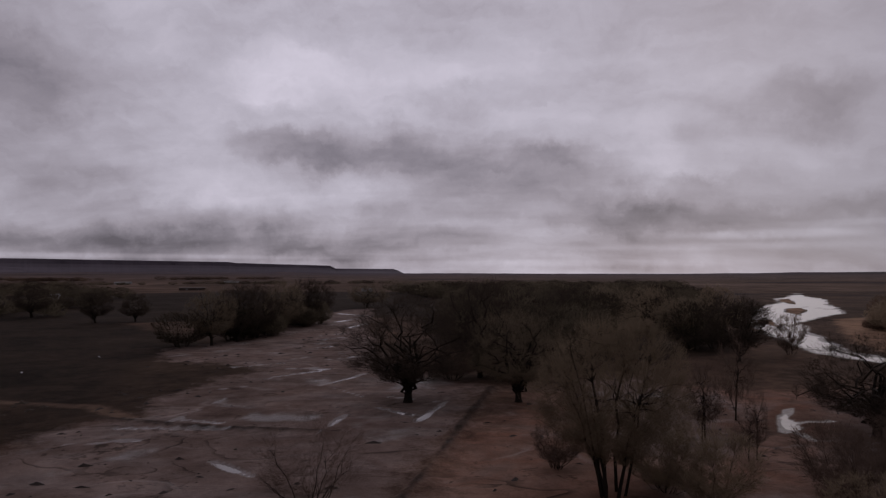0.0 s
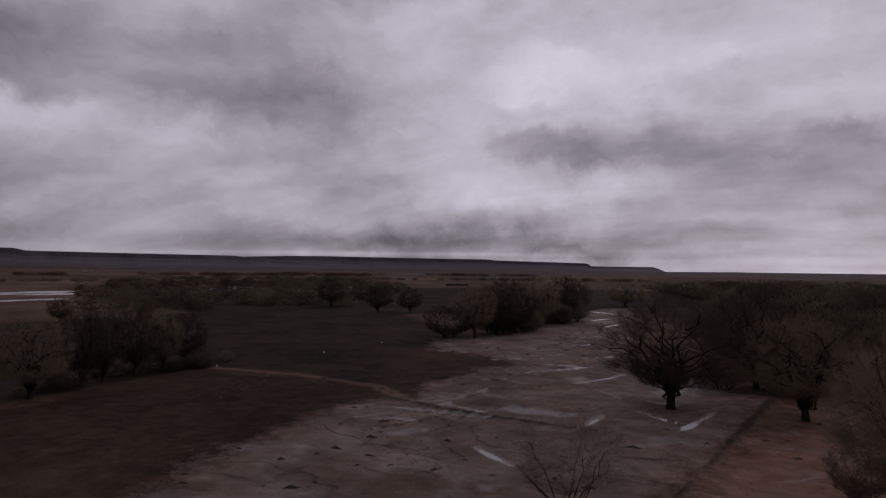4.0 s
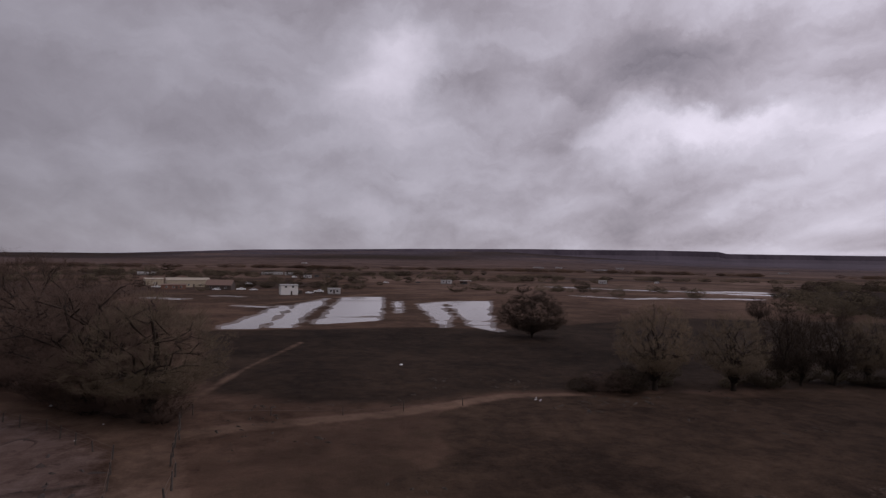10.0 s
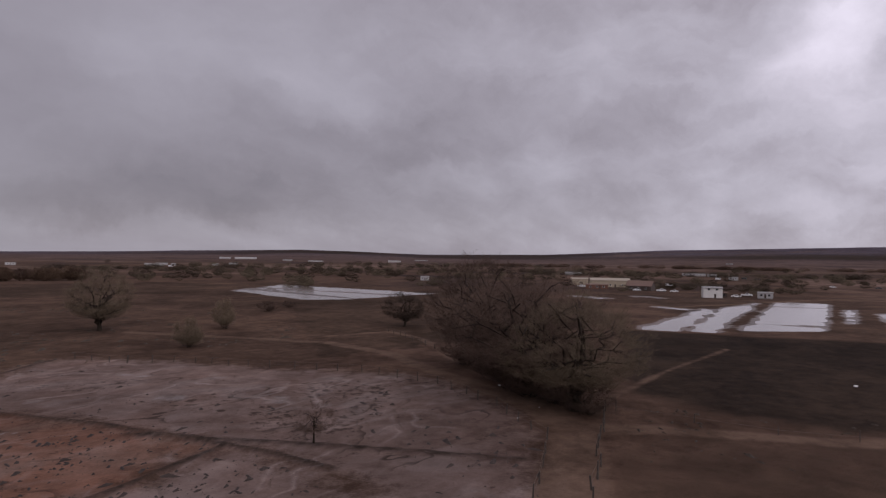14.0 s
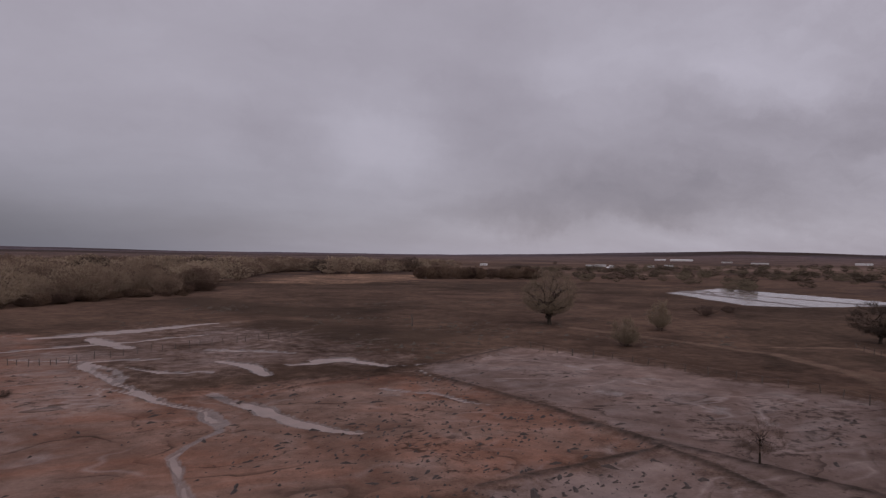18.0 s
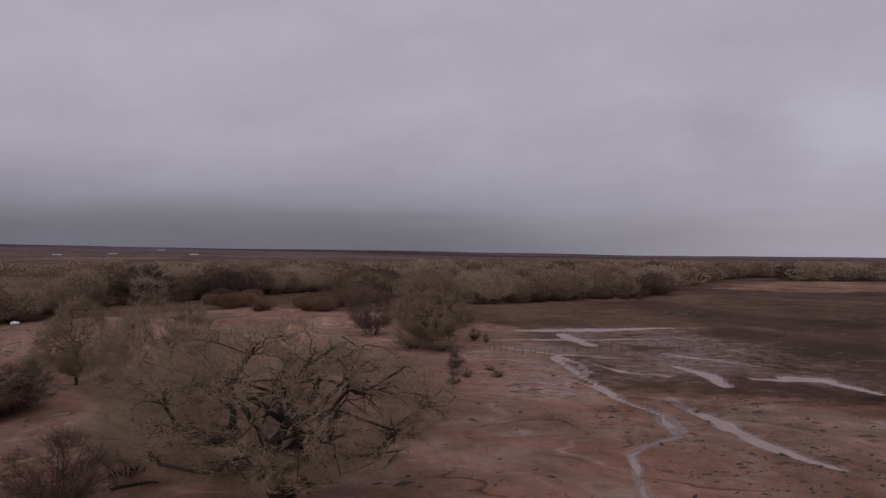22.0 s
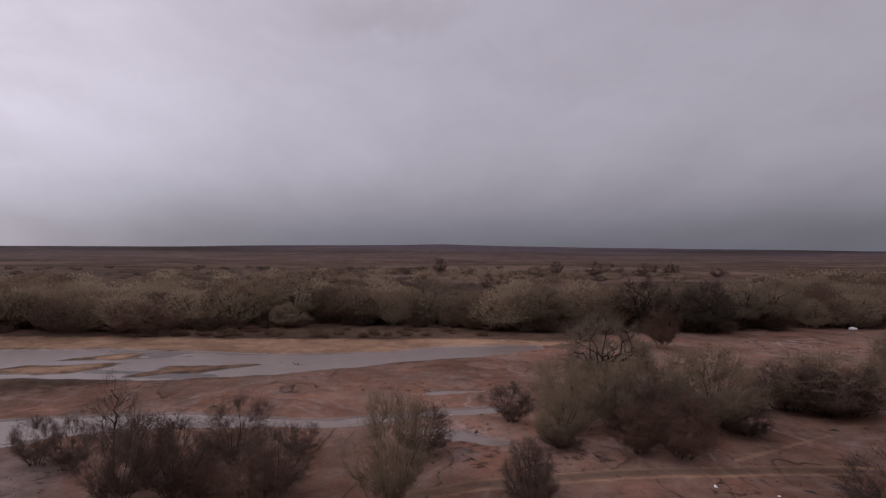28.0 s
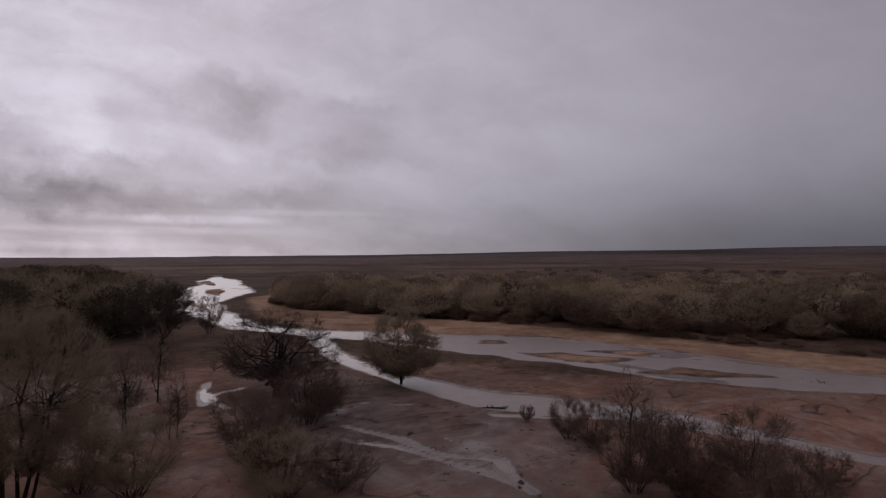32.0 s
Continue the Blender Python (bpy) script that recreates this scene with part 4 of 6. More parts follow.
def tree_meshes(seed, form):
    """Wood and twigs of one bare tree of height and width 1, as two meshes. form: see FORMS."""
    rng = np.random.default_rng(seed)
    stems, trunk_high, trunk_rad, limbs, low, twig_low, boughs, branches, twigs = form
    lobes = rng.normal(0, 1, (13, 3))
    lobes[:, 2] = np.abs(lobes[:, 2]) * 0.8
    lobes /= np.linalg.norm(lobes, axis=1, keepdims=True)
    centre = np.array([0, 0, twig_low + (1 - twig_low) * 0.22])
    wood, fine = [], []
    if stems == 1:
        lean = rng.normal(0, 0.06, 2)
        u = np.linspace(0, 1, 5)[:, None]
        line = np.concatenate([lean * u ** 2 * trunk_high, u * trunk_high - 0.012], 1)[None]
        rad = (trunk_rad * np.array([1.4, 1.05, 0.92, 0.88, 0.8]))[None]
        wood.append(tubes(line, rad, 8, False))
        # main limbs fan out evenly over the dome
        k = np.arange(limbs)
        rise = np.clip(-0.2 + 1.2 * (k + 0.5) / limbs + rng.normal(0, 0.06, limbs), -0.3, 0.96)
        turn = k * 2.4 + rng.normal(0, 0.25, limbs)
        flat = np.sqrt(1 - rise ** 2)
        mid = low + (1 - low) * 0.36
        ends = np.stack([np.cos(turn) * flat * 0.5, np.sin(turn) * flat * 0.5, rise * np.where(rise > 0, 1 - mid, mid - low)], -1)
        ends = ends * rng.uniform(0.7, 0.95, limbs)[:, None] + np.array([0, 0, mid])
        pts, rad = attach(rng, ends, line, rad, 9, 0.62, 0.10, trunk_rad * 0.5, 0.05)
        wood.append(tubes(pts, rad, 6, False))
    else:
        ends = envelope(rng, stems, low, 0.6, lobes)
        base = ends * np.array([0.22, 0.22, 0]) + rng.normal(0, 0.012, (stems, 3)) * np.array([1, 1, 0]) - np.array([0, 0, 0.02])
        u = np.linspace(0, 1, 7)[None, :, None]
        ctrl = base * 0.5 + ends * np.array([0.5, 0.5, 0.62])
        pts = (1 - u) ** 2 * base[:, None] + 2 * u * (1 - u) * ctrl[:, None] + u ** 2 * ends[:, None]
        pts[:, 1:] += rng.normal(0, 0.012, pts[:, 1:].shape)
        rad = trunk_rad * np.linspace(1, 0.25, 7)[None] * rng.uniform(0.6, 1.2, (stems, 1))
        wood.append(tubes(pts, rad, 4, False))
        pts, rad = pts[:, 1:], rad[:, 1:]
    if boughs:
        new_pts, new_rad = attach(rng, envelope(rng, boughs, low, 0.5, lobes), pts, rad, 5, 0.6, 0.08, trunk_rad * (0.14 if stems == 1 else 0.4), 0.07)
        wood.append(tubes(new_pts, new_rad, 4, False))
        keep = np.linspace(0, pts.shape[1] - 1, 6).round().astype(int)
        pts, rad = np.concatenate([pts[:, keep], new_pts]), np.concatenate([rad[:, keep], new_rad])
    pts, rad = attach(rng, envelope(rng, branches, twig_low, 0.58, lobes), pts, rad, 3, 0.5, 0.06, trunk_rad * (0.06 if stems == 1 else 0.2), 0.06)
    (wood if stems == 1 else fine).append(tubes(pts, rad, 3, True))
    for count, angle, size, half in twigs:
        pts, made = tufts(rng, pts, count, angle, size, half, centre, 0.3)
        fine.append(made)
    wv, wf = join_np(wood)
    fv, ff = join_np(fine)
    return mesh_of("trunk", wv, wf, MAT_BARK, True), mesh_of("crown", fv, ff, MAT_BARK)


def clump_mesh(seed, stems, count, half, size):
    """A far bare tree or thicket: stems from the ground and a lumpy dome of fine twigs. Returns verts and faces."""
    rng = np.random.default_rng(seed)
    lobes = rng.normal(0, 1, (10, 3))
    lobes[:, 2] = np.abs(lobes[:, 2]) * 0.9
    lobes /= np.linalg.norm(lobes, axis=1, keepdims=True)
    ends = envelope(rng, stems, 0.05, 0.4, lobes)
    foot = ends * np.array([0.25, 0.25, 0]) - np.array([0, 0, 0.03])
    line = np.stack([foot, foot * 0.5 + ends * np.array([0.45, 0.45, 0.55]), ends], 1)
    centre = np.array([0, 0, 0.22])
    pieces = [tubes(line, np.array([[0.012, 0.008, 0.004]]) * rng.uniform(0.7, 1.3, (stems, 1)), 3, False)]
    base = envelope(rng, count, 0.0, 0.62, lobes)
    base[:, 2] = np.abs(base[:, 2])
    way = (base - centre) * np.array([1, 1, 0.8])
    way = 0.8 * way / np.linalg.norm(way, axis=1, keepdims=True) + np.array([0, 0, 0.5]) + rng.normal(0, 0.6, (count, 3))
    way /= np.linalg.norm(way, axis=1, keepdims=True)
    tip = base + way * (size * rng.uniform(0.4, 1.3, count))[:, None]
    tip[:, 2] = np.maximum(tip[:, 2], 0.0)
    pieces.append(blades(base, tip, half * rng.uniform(0.6, 1.3, count), outward(rng, base, centre, 0.35)))
    return join_np(pieces)


# stems, trunk height and radius, limbs, start of the limbs and of the twigs, boughs, branches, twigs of (count, angle, length, half width)
FORMS = {
    "giant": (1, 0.10, 0.042, 14, 0.20, 0.16, 300, 2300, [(7, 42, 0.042, 0.0008), (4, 42, 0.030, 0.0007)]),
    "vase": (8, 0, 0.015, 0, 0.34, 0.10, 130, 1200, [(10, 34, 0.055, 0.0011), (4, 36, 0.038, 0.0009)]),
    "hero": (1, 0.12, 0.032, 15, 0.10, 0.10, 140, 800, [(9, 42, 0.050, 0.0011), (4, 42, 0.036, 0.0009)]),
    "round": (1, 0.08, 0.018, 12, 0.08, 0.0, 90, 1100, [(9, 44, 0.050, 0.0018), (4, 44, 0.036, 0.0015)]),
    "cotton": (1, 0.14, 0.028, 10, 0.14, 0.08, 50, 420, [(8, 44, 0.070, 0.0024), (3, 44, 0.050, 0.0020)]),
    "slim": (1, 0.5, 0.018, 10, 0.16, 0.14, 40, 200, [(9, 34, 0.08, 0.0013), (4, 36, 0.055, 0.0011)]),
    "open": (14, 0, 0.006, 0, 0.12, 0.15, 70, 420, [(8, 30, 0.08, 0.0006), (3, 32, 0.05, 0.0005)]),
    "shrub": (26, 0, 0.005, 0, 0.02, 0.01, 0, 480, [(7, 44, 0.075, 0.0022), (3, 44, 0.055, 0.0018)]),
    "bush": (14, 0, 0.006, 0, 0.02, 0.01, 0, 260, [(6, 46, 0.09, 0.0045), (3, 46, 0.06, 0.0036)]),
}
VARIANTS = {kind: [tree_meshes(100 * i + k, form) for k in range(count)]
            for i, ((kind, form), count) in enumerate(zip(FORMS.items(), (2, 2, 5, 2, 5, 3, 1, 6, 3)))}
CLUMPS = [clump_mesh(40 + k, 9, 2300, 0.0095, 0.085) for k in range(8)]
FAR_CLUMPS = [clump_mesh(60 + k, 4, 480, 0.024, 0.10) for k in range(8)]
PLANT_NAMES = {"vase": ("cottonwood_tree", "tree"), "round": ("cottonwood_tree", "tree"), "giant": ("cottonwood_tree", "tree"), "bush": ("shrub", "shrub"), "hero": ("cottonwood_tree", "tree"), "cotton": ("cottonwood_tree", "tree"), "slim": ("young_tree", "tree"), "open": ("bare_bush", "shrub"), "shrub": ("shrub", "shrub")}
plant_count = {}
rng_plants = random.Random(7)


def plant(kind, tone, x, y, high, wide, label, group="", z=0.0):
    """One bare plant: a wood mesh and a mesh of fine twigs under an Empty on the ground."""
    i = plant_count.get(kind, 0)
    plant_count[kind] = i + 1
    wood, crown = VARIANTS[kind][i % len(VARIANTS[kind])]
    name, category = PLANT_NAMES[kind]
    ob = tagged(new(name), label, category, group)
    ob.matrix_basis = pose(x, y, float(ground_z(x, y)) + z - 0.03, 0, 0, rng_plants.uniform(0, 360)) @ Matrix.Diagonal((wide, wide, high, 1))
    for part_name, me, mat in (("trunk", wood, MAT_BARK if tone in ("dark", "deep", "grey", "tan") else TWIGS["red"]), ("crown", crown, TWIGS[tone])):
        p = new(part_name, me)
        p.parent = ob
        p.material_slots[0].link = "OBJECT"
        p.material_slots[0].material = mat
    return ob


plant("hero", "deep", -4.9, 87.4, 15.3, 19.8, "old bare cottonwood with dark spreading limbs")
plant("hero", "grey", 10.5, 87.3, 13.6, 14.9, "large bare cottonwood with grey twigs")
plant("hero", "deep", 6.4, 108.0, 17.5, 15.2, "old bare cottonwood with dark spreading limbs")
plant("vase", "tan", 13.7, 50.9, 15.2, 13.0, "large bare cottonwood with pale tan twigs")
plant("shrub", "dark", 10.4, 57.8, 5.2, 5.3, "dark bare shrub on wet soil")
plant("slim", "dark", 28.1, 67.4, 8.4, 4.8, "young bare tree with a thin trunk")
plant("slim", "dark", 35.6, 76.3, 10.6, 5.0, "young bare tree with a thin trunk")
plant("slim", "dark", 30.1, 60.3, 6.7, 2.9, "young bare tree with a thin trunk")
plant("open", "dark", -10.2, 47.7, 7.2, 10.4, "bare open bush with upright stems")
plant("hero", "deep", 47.1, 68.1, 11.3, 16.9, "old bare cottonwood with dark spreading limbs")
plant("shrub", "dark", 41.7, 54.5, 6.8, 10.1, "dark bare shrub on wet soil")
plant("shrub", "dark", 32.1, 50.8, 6.4, 7.9, "dark bare shrub on wet soil")
plant("round", "grey", 63.6, 61.9, 11.2, 12.6, "large bare cottonwood with pale tan twigs")
plant("bush", "dark", 75.6, 136.3, 9.3, 7.1, "dark bare shrub on the plain")
plant("cotton", "grey", -57.6, 155.4, 14.7, 13.7, "bare cottonwood with grey twigs")
plant("cotton", "deep", -54.2, 164.3, 15.6, 13.0, "dark bare cottonwood on the floodplain")
plant("cotton", "deep", -51.9, 174.3, 15.8, 14.8, "dark bare cottonwood on the floodplain")
plant("cotton", "grey", -50.6, 196.5, 16.3, 14.9, "bare cottonwood with grey twigs")
plant("cotton", "deep", -48.2, 217.9, 16.6, 16.6, "dark bare cottonwood on the floodplain")
plant("cotton", "deep", -48.6, 244.5, 15.5, 13.7, "dark bare cottonwood on the floodplain")
plant("cotton", "deep", -126.4, 226.4, 11.9, 13.4, "dark bare cottonwood on the floodplain")
plant("cotton", "deep", -114.1, 231.4, 10.9, 12.9, "dark bare cottonwood on the floodplain")
plant("cotton", "deep", -169.1, 255.8, 13.5, 16.0, "dark bare cottonwood on the floodplain")
plant("cotton", "grey", -39.3, 323.5, 12.7, 23.5, "bare cottonwood with grey twigs")
plant("hero", "grey", -73.0, -22.2, 14.2, 18.5, "old bare cottonwood with dark spreading limbs")
plant("hero", "dark", -91.5, -43.3, 18.4, 20.8, "old bare cottonwood with dark spreading limbs")
plant("hero", "dark", -78.7, -30.4, 16.4, 23.7, "old bare cottonwood with dark spreading limbs")
for sx, sy, sh, sw in ((-75.5, -25.0, 5.0, 8.0), (-80.5, -33.5, 5.5, 9.0), (-85.0, -38.0, 6.0, 9.5), (-94.0, -47.5, 6.5, 10.0), (-77.0, -29.5, 4.0, 7.0)):
    plant("shrub", "dark", sx, sy, sh, sw, "grey bare undergrowth below the old cottonwoods")
plant("shrub", "dark", -71.9, -20.5, 4.0, 7.0, "dark bare shrub on wet soil")
plant("cotton", "deep", -137.7, -87.7, 9.4, 13.1, "dark bare cottonwood on the floodplain")
plant("hero", "tan", -86.1, 44.2, 13.0, 12.4, "large bare cottonwood with pale tan twigs")
plant("hero", "grey", -85.1, 56.0, 11.6, 11.3, "large bare cottonwood with grey twigs")
plant("hero", "deep", -87.4, 65.2, 12.3, 9.0, "old bare cottonwood with dark spreading limbs")
plant("cotton", "deep", -87.8, 69.1, 11.6, 7.7, "dark bare cottonwood on the floodplain")
plant("cotton", "deep", -87.9, 75.1, 11.9, 8.6, "dark bare cottonwood on the floodplain")
plant("cotton", "grey", -88.0, 80.8, 11.0, 8.6, "bare cottonwood with grey twigs")
plant("cotton", "deep", -88.8, 86.6, 10.4, 9.4, "dark bare cottonwood on the floodplain")
plant("shrub", "dark", -84.8, 36.4, 3.2, 7.9, "dark bare shrub on wet soil")
plant("round", "deep", -150.6, 44.5, 12.0, 17.5, "dark bare cottonwood on the floodplain")
plant("cotton", "deep", -191.8, 135.0, 8.7, 8.5, "dark bare cottonwood on the floodplain")
plant("slim", "dark", -46.1, -39.4, 4.1, 4.6, "young bare tree with a thin trunk")
plant("bush", "grey", -107.8, -121.6, 6.0, 5.7, "grey-brown bare shrub on the plain")
plant("bush", "grey", -81.8, -100.9, 4.0, 4.9, "grey-brown bare shrub on the plain")
plant("bush", "dark", -147.7, -146.1, 3.6, 7.3, "dark bare shrub on the plain")
plant("bush", "dark", -163.7, -152.3, 2.6, 5.4, "dark bare shrub on the plain")
plant("hero", "grey", -87.1, -138.8, 14.1, 16.6, "lone bare cottonwood with grey twigs on the plain")
plant("bush", "grey", -106.5, -119.7, 7.5, 6.5, "grey-brown bare shrub on the plain")
plant("bush", "grey", -81.1, -101.1, 5.9, 6.5, "grey-brown bare shrub on the plain")
for sx, sy, sh, sw in ((25.0, -82.5, 1.0, 2.2), (26.6, -88.0, 0.9, 2.0), (28.4, -93.5, 1.2, 2.6), (29.6, -97.0, 0.8, 1.8), (31.4, -104.0, 1.1, 2.4), (22.5, -93.5, 0.8, 1.9)):
    plant("shrub", "dark", sx, sy, sh, sw, "dark low brush caught along the old fence", "brush along the fence")
for sx, sy, sh, sw in ((36.0, -109.5, 4.2, 8.0), (41.5, -110.0, 4.8, 8.5)):
    plant("shrub", "tan", sx, sy, sh, sw, "pale tan bare shrub below the round tree")
plant("bush", "dark", 33.2, -124.2, 3.0, 2.8, "dark bare shrub on the plain")
plant("bush", "dark", 30.0, -121.0, 2.2, 1.4, "dark bare shrub on the plain")
plant("shrub", "dark", 29.3, -98.4, 1.0, 3.5, "dark bare shrub on wet soil")
plant("shrub", "dark", 24.5, -87.4, 1.5, 2.1, "dark bare shrub on wet soil")
plant("shrub", "dark", 20.3, -89.0, 1.0, 2.2, "dark bare shrub on wet soil")
plant("giant", "tan", 23.6, -37.2, 13.6, 24.0, "large bare cottonwood with pale tan twigs")
plant("round", "tan", 38.7, -112.7, 14.6, 17.0, "bare cottonwood with a pale rounded crown")
plant("bush", "dark", 57.3, -126.0, 10.7, 13.8, "dark bare shrub on the plain")
plant("round", "tan", 46.6, -51.7, 13.6, 16.0, "large bare cottonwood with pale tan twigs")
plant("round", "tan", 72.3, -64.2, 12.0, 11.5, "large bare cottonwood with pale tan twigs")
plant("bush", "red", 118.0, -51.5, 8.6, 7.6, "reddish brown bare shrub near the river")
plant("shrub", "dark", 67.4, -51.5, 5.8, 10.4, "dark bare shrub on wet soil")
plant("shrub", "dark", 69.1, -45.9, 6.8, 9.0, "dark bare shrub on wet soil")
plant("hero", "grey", 75.9, -25.8, 11.3, 12.8, "large bare cottonwood with grey twigs")
plant("shrub", "tan", 70.6, -30.2, 7.8, 11.1, "pale tan bare shrub on wet soil")
plant("shrub", "tan", 63.0, -33.1, 8.6, 12.1, "pale tan bare shrub on wet soil")
plant("shrub", "red", 54.1, -25.5, 5.7, 8.3, "reddish brown bare shrub on wet soil")
plant("shrub", "red", 55.3, -22.0, 5.0, 6.3, "reddish brown bare shrub on wet soil")
plant("shrub", "dark", 60.1, -35.2, 3.9, 6.1, "dark bare shrub on wet soil")
plant("shrub", "dark", 66.4, -12.4, 4.9, 5.6, "dark bare shrub on wet soil")
plant("shrub", "tan", 57.9, -15.1, 5.7, 5.9, "pale tan bare shrub on wet soil")
plant("shrub", "dark", 57.2, -15.3, 2.7, 4.9, "dark bare shrub on wet soil")
plant("shrub", "dark", 46.7, -10.2, 4.3, 4.1, "dark bare shrub on wet soil")
plant("shrub", "tan", 43.8, 0.4, 9.5, 6.5, "pale tan bare shrub on wet soil")
plant("shrub", "dark", 56.2, -2.5, 4.8, 6.8, "dark bare shrub on wet soil")
plant("shrub", "dark", 54.8, 30.5, 4.8, 4.1, "dark bare shrub on wet soil")
plant("shrub", "dark", 45.6, 19.7, 6.5, 6.2, "dark bare shrub on wet soil")
plant("shrub", "dark", 46.8, 16.3, 6.2, 6.0, "dark bare shrub on wet soil")
plant("slim", "dark", 50.9, 22.3, 8.4, 4.8, "young bare tree with a thin trunk")
plant("shrub", "dark", 54.5, 13.7, 6.0, 7.7, "dark bare shrub on wet soil")
plant("shrub", "dark", 57.1, 8.9, 3.0, 4.7, "dark bare shrub on wet soil")
plant("shrub", "red", 43.9, 10.0, 4.5, 6.2, "reddish brown bare shrub on wet soil")
plant("shrub", "dark", 57.7, 37.0, 2.1, 1.9, "dark bare shrub on wet soil")
plant("shrub", "dark", 51.8, 15.7, 3.2, 3.4, "dark bare shrub on wet soil")
plant("shrub", "dark", 43.7, -9.3, 4.5, 4.8, "dark bare shrub on wet soil")
plant("shrub", "dark", 38.7, -32.9, 5.7, 8.1, "dark bare shrub on wet soil")
plant("shrub", "tan", 39.4, -40.0, 6.5, 9.2, "pale tan bare shrub on wet soil")
plant("shrub", "tan", 69.1, -49.3, 7.2, 17.2, "pale tan bare shrub on wet soil")
plant("shrub", "tan", 63.0, -22.4, 8.5, 6.8, "pale tan bare shrub on wet soil")
plant("shrub", "dark", 62.0, -25.2, 5.3, 9.4, "dark bare shrub on wet soil")
plant("shrub", "dark", 53.6, 27.1, 4.4, 4.6, "dark bare shrub on wet soil")
plant("shrub", "dark", 52.4, 20.2, 5.1, 6.1, "dark bare shrub on wet soil")
plant("shrub", "red", 46.9, 14.6, 3.4, 5.5, "reddish brown bare shrub on wet soil")
plant("shrub", "tan", 63.0, -18.1, 7.0, 9.2, "pale tan bare shrub on wet soil")
plant("shrub", "dark", 64.3, -25.9, 5.5, 8.4, "dark bare shrub on wet soil")
plant("shrub", "tan", 18.4, 51.9, 5.7, 8.0, "pale tan bare shrub on wet soil")
plant("shrub", "dark", 10.2, 106.9, 6.5, 12.9, "dark bare shrub on wet soil")
plant("shrub", "dark", 1.5, 105.8, 6.6, 10.5, "dark bare shrub on wet soil")
plant("slim", "dark", 50.0, 88.7, 2.6, 1.4, "young bare tree with a thin trunk")
plant("bush", "red", 141.6, 56.1, 7.8, 20.3, "reddish brown bare shrub near the river")
plant("bush", "tan", 517.8, -117.9, 9.4, 26.7, "pale tan bare shrub on the plain")
plant("bush", "dark", 294.5, -45.1, 10.2, 15.9, "dark bare shrub on the plain")
plant("bush", "dark", 573.0, -12.2, 6.7, 33.8, "dark bare shrub on the plain")
plant("bush", "dark", 539.4, -138.6, 13.3, 13.9, "dark bare shrub on the plain")
plant("bush", "dark", 486.4, -161.9, 14.4, 33.4, "dark bare shrub on the plain")
plant("bush", "dark", 541.8, -222.5, 12.4, 21.1, "dark bare shrub on the plain")
plant("bush", "dark", 534.8, -241.8, 12.5, 16.1, "dark bare shrub on the plain")
plant("bush", "dark", 522.2, -276.5, 9.7, 16.5, "dark bare shrub on the plain")
plant("bush", "dark", 543.8, -35.9, 15.9, 15.3, "dark bare shrub on the plain")
plant("bush", "dark", 292.8, 41.9, 10.5, 16.5, "dark bare shrub on the plain")
plant("bush", "dark", 297.1, -4.8, 8.7, 30.7, "dark bare shrub on the plain")
plant("bush", "tan", 170.5, 176.7, 7.8, 8.5, "pale tan bare shrub on the plain")
plant("shrub", "tan", 27.8, 39.4, 5.7, 7.8, "pale tan bare shrub on wet soil")
plant("shrub", "dark", 31.6, 37.5, 4.2, 6.3, "dark bare shrub on wet soil")
plant("slim", "dark", 27.4, 66.4, 7.5, 4.5, "young bare tree with a thin trunk")
plant("slim", "dark", 29.1, 59.9, 5.0, 2.8, "young bare tree with a thin trunk")
plant("shrub", "tan", 20.4, 48.1, 7.1, 7.9, "pale tan bare shrub on wet soil")
plant("shrub", "dark", 29.3, 44.0, 6.7, 6.6, "dark bare shrub on wet soil")
plant("shrub", "dark", 47.9, 60.0, 4.5, 6.6, "dark bare shrub on wet soil")
plant("shrub", "dark", 47.1, 9.0, 5.3, 6.2, "dark bare shrub on wet soil")
plant("shrub", "tan", 71.8, -20.0, 6.8, 10.1, "pale tan bare shrub on wet soil")
plant("shrub", "dark", 66.6, -48.7, 5.8, 9.1, "dark bare shrub on wet soil")
plant("shrub", "dark", 69.9, -44.6, 5.4, 7.2, "dark bare shrub on wet soil")
plant("shrub", "tan", 62.9, -32.8, 7.4, 10.4, "pale tan bare shrub on wet soil")
plant("cotton", "grey", 149.0, -33.3, 11.8, 17.3, "bare cottonwood with grey twigs")
plant("cotton", "deep", 148.3, -59.0, 12.7, 15.5, "dark bare cottonwood on the floodplain")
plant("cotton", "grey", 148.9, -68.6, 13.0, 15.2, "bare cottonwood with grey twigs")
plant("cotton", "deep", 150.5, -77.7, 12.4, 13.6, "dark bare cottonwood on the floodplain")
plant("cotton", "grey", 147.7, -84.6, 12.8, 14.3, "bare cottonwood with grey twigs")
plant("cotton", "grey", 148.2, -94.0, 13.3, 14.5, "bare cottonwood with grey twigs")
plant("cotton", "tan", 163.8, 25.7, 13.4, 18.8, "bare cottonwood with a pale rounded crown")
plant("cotton", "tan", 160.4, 36.9, 12.3, 17.4, "bare cottonwood with a pale rounded crown")
plant("cotton", "deep", 152.5, 103.1, 11.1, 13.7, "dark bare cottonwood on the floodplain")
plant("cotton", "tan", 152.7, 79.0, 6.4, 8.0, "bare cottonwood with a pale rounded crown")
plant("cotton", "tan", 157.1, 90.0, 10.6, 14.7, "bare cottonwood with a pale rounded crown")
plant("cotton", "grey", 164.7, -10.2, 11.6, 18.0, "bare cottonwood with grey twigs")
plant("cotton", "deep", 139.0, -71.3, 11.7, 16.0, "dark bare cottonwood on the floodplain")
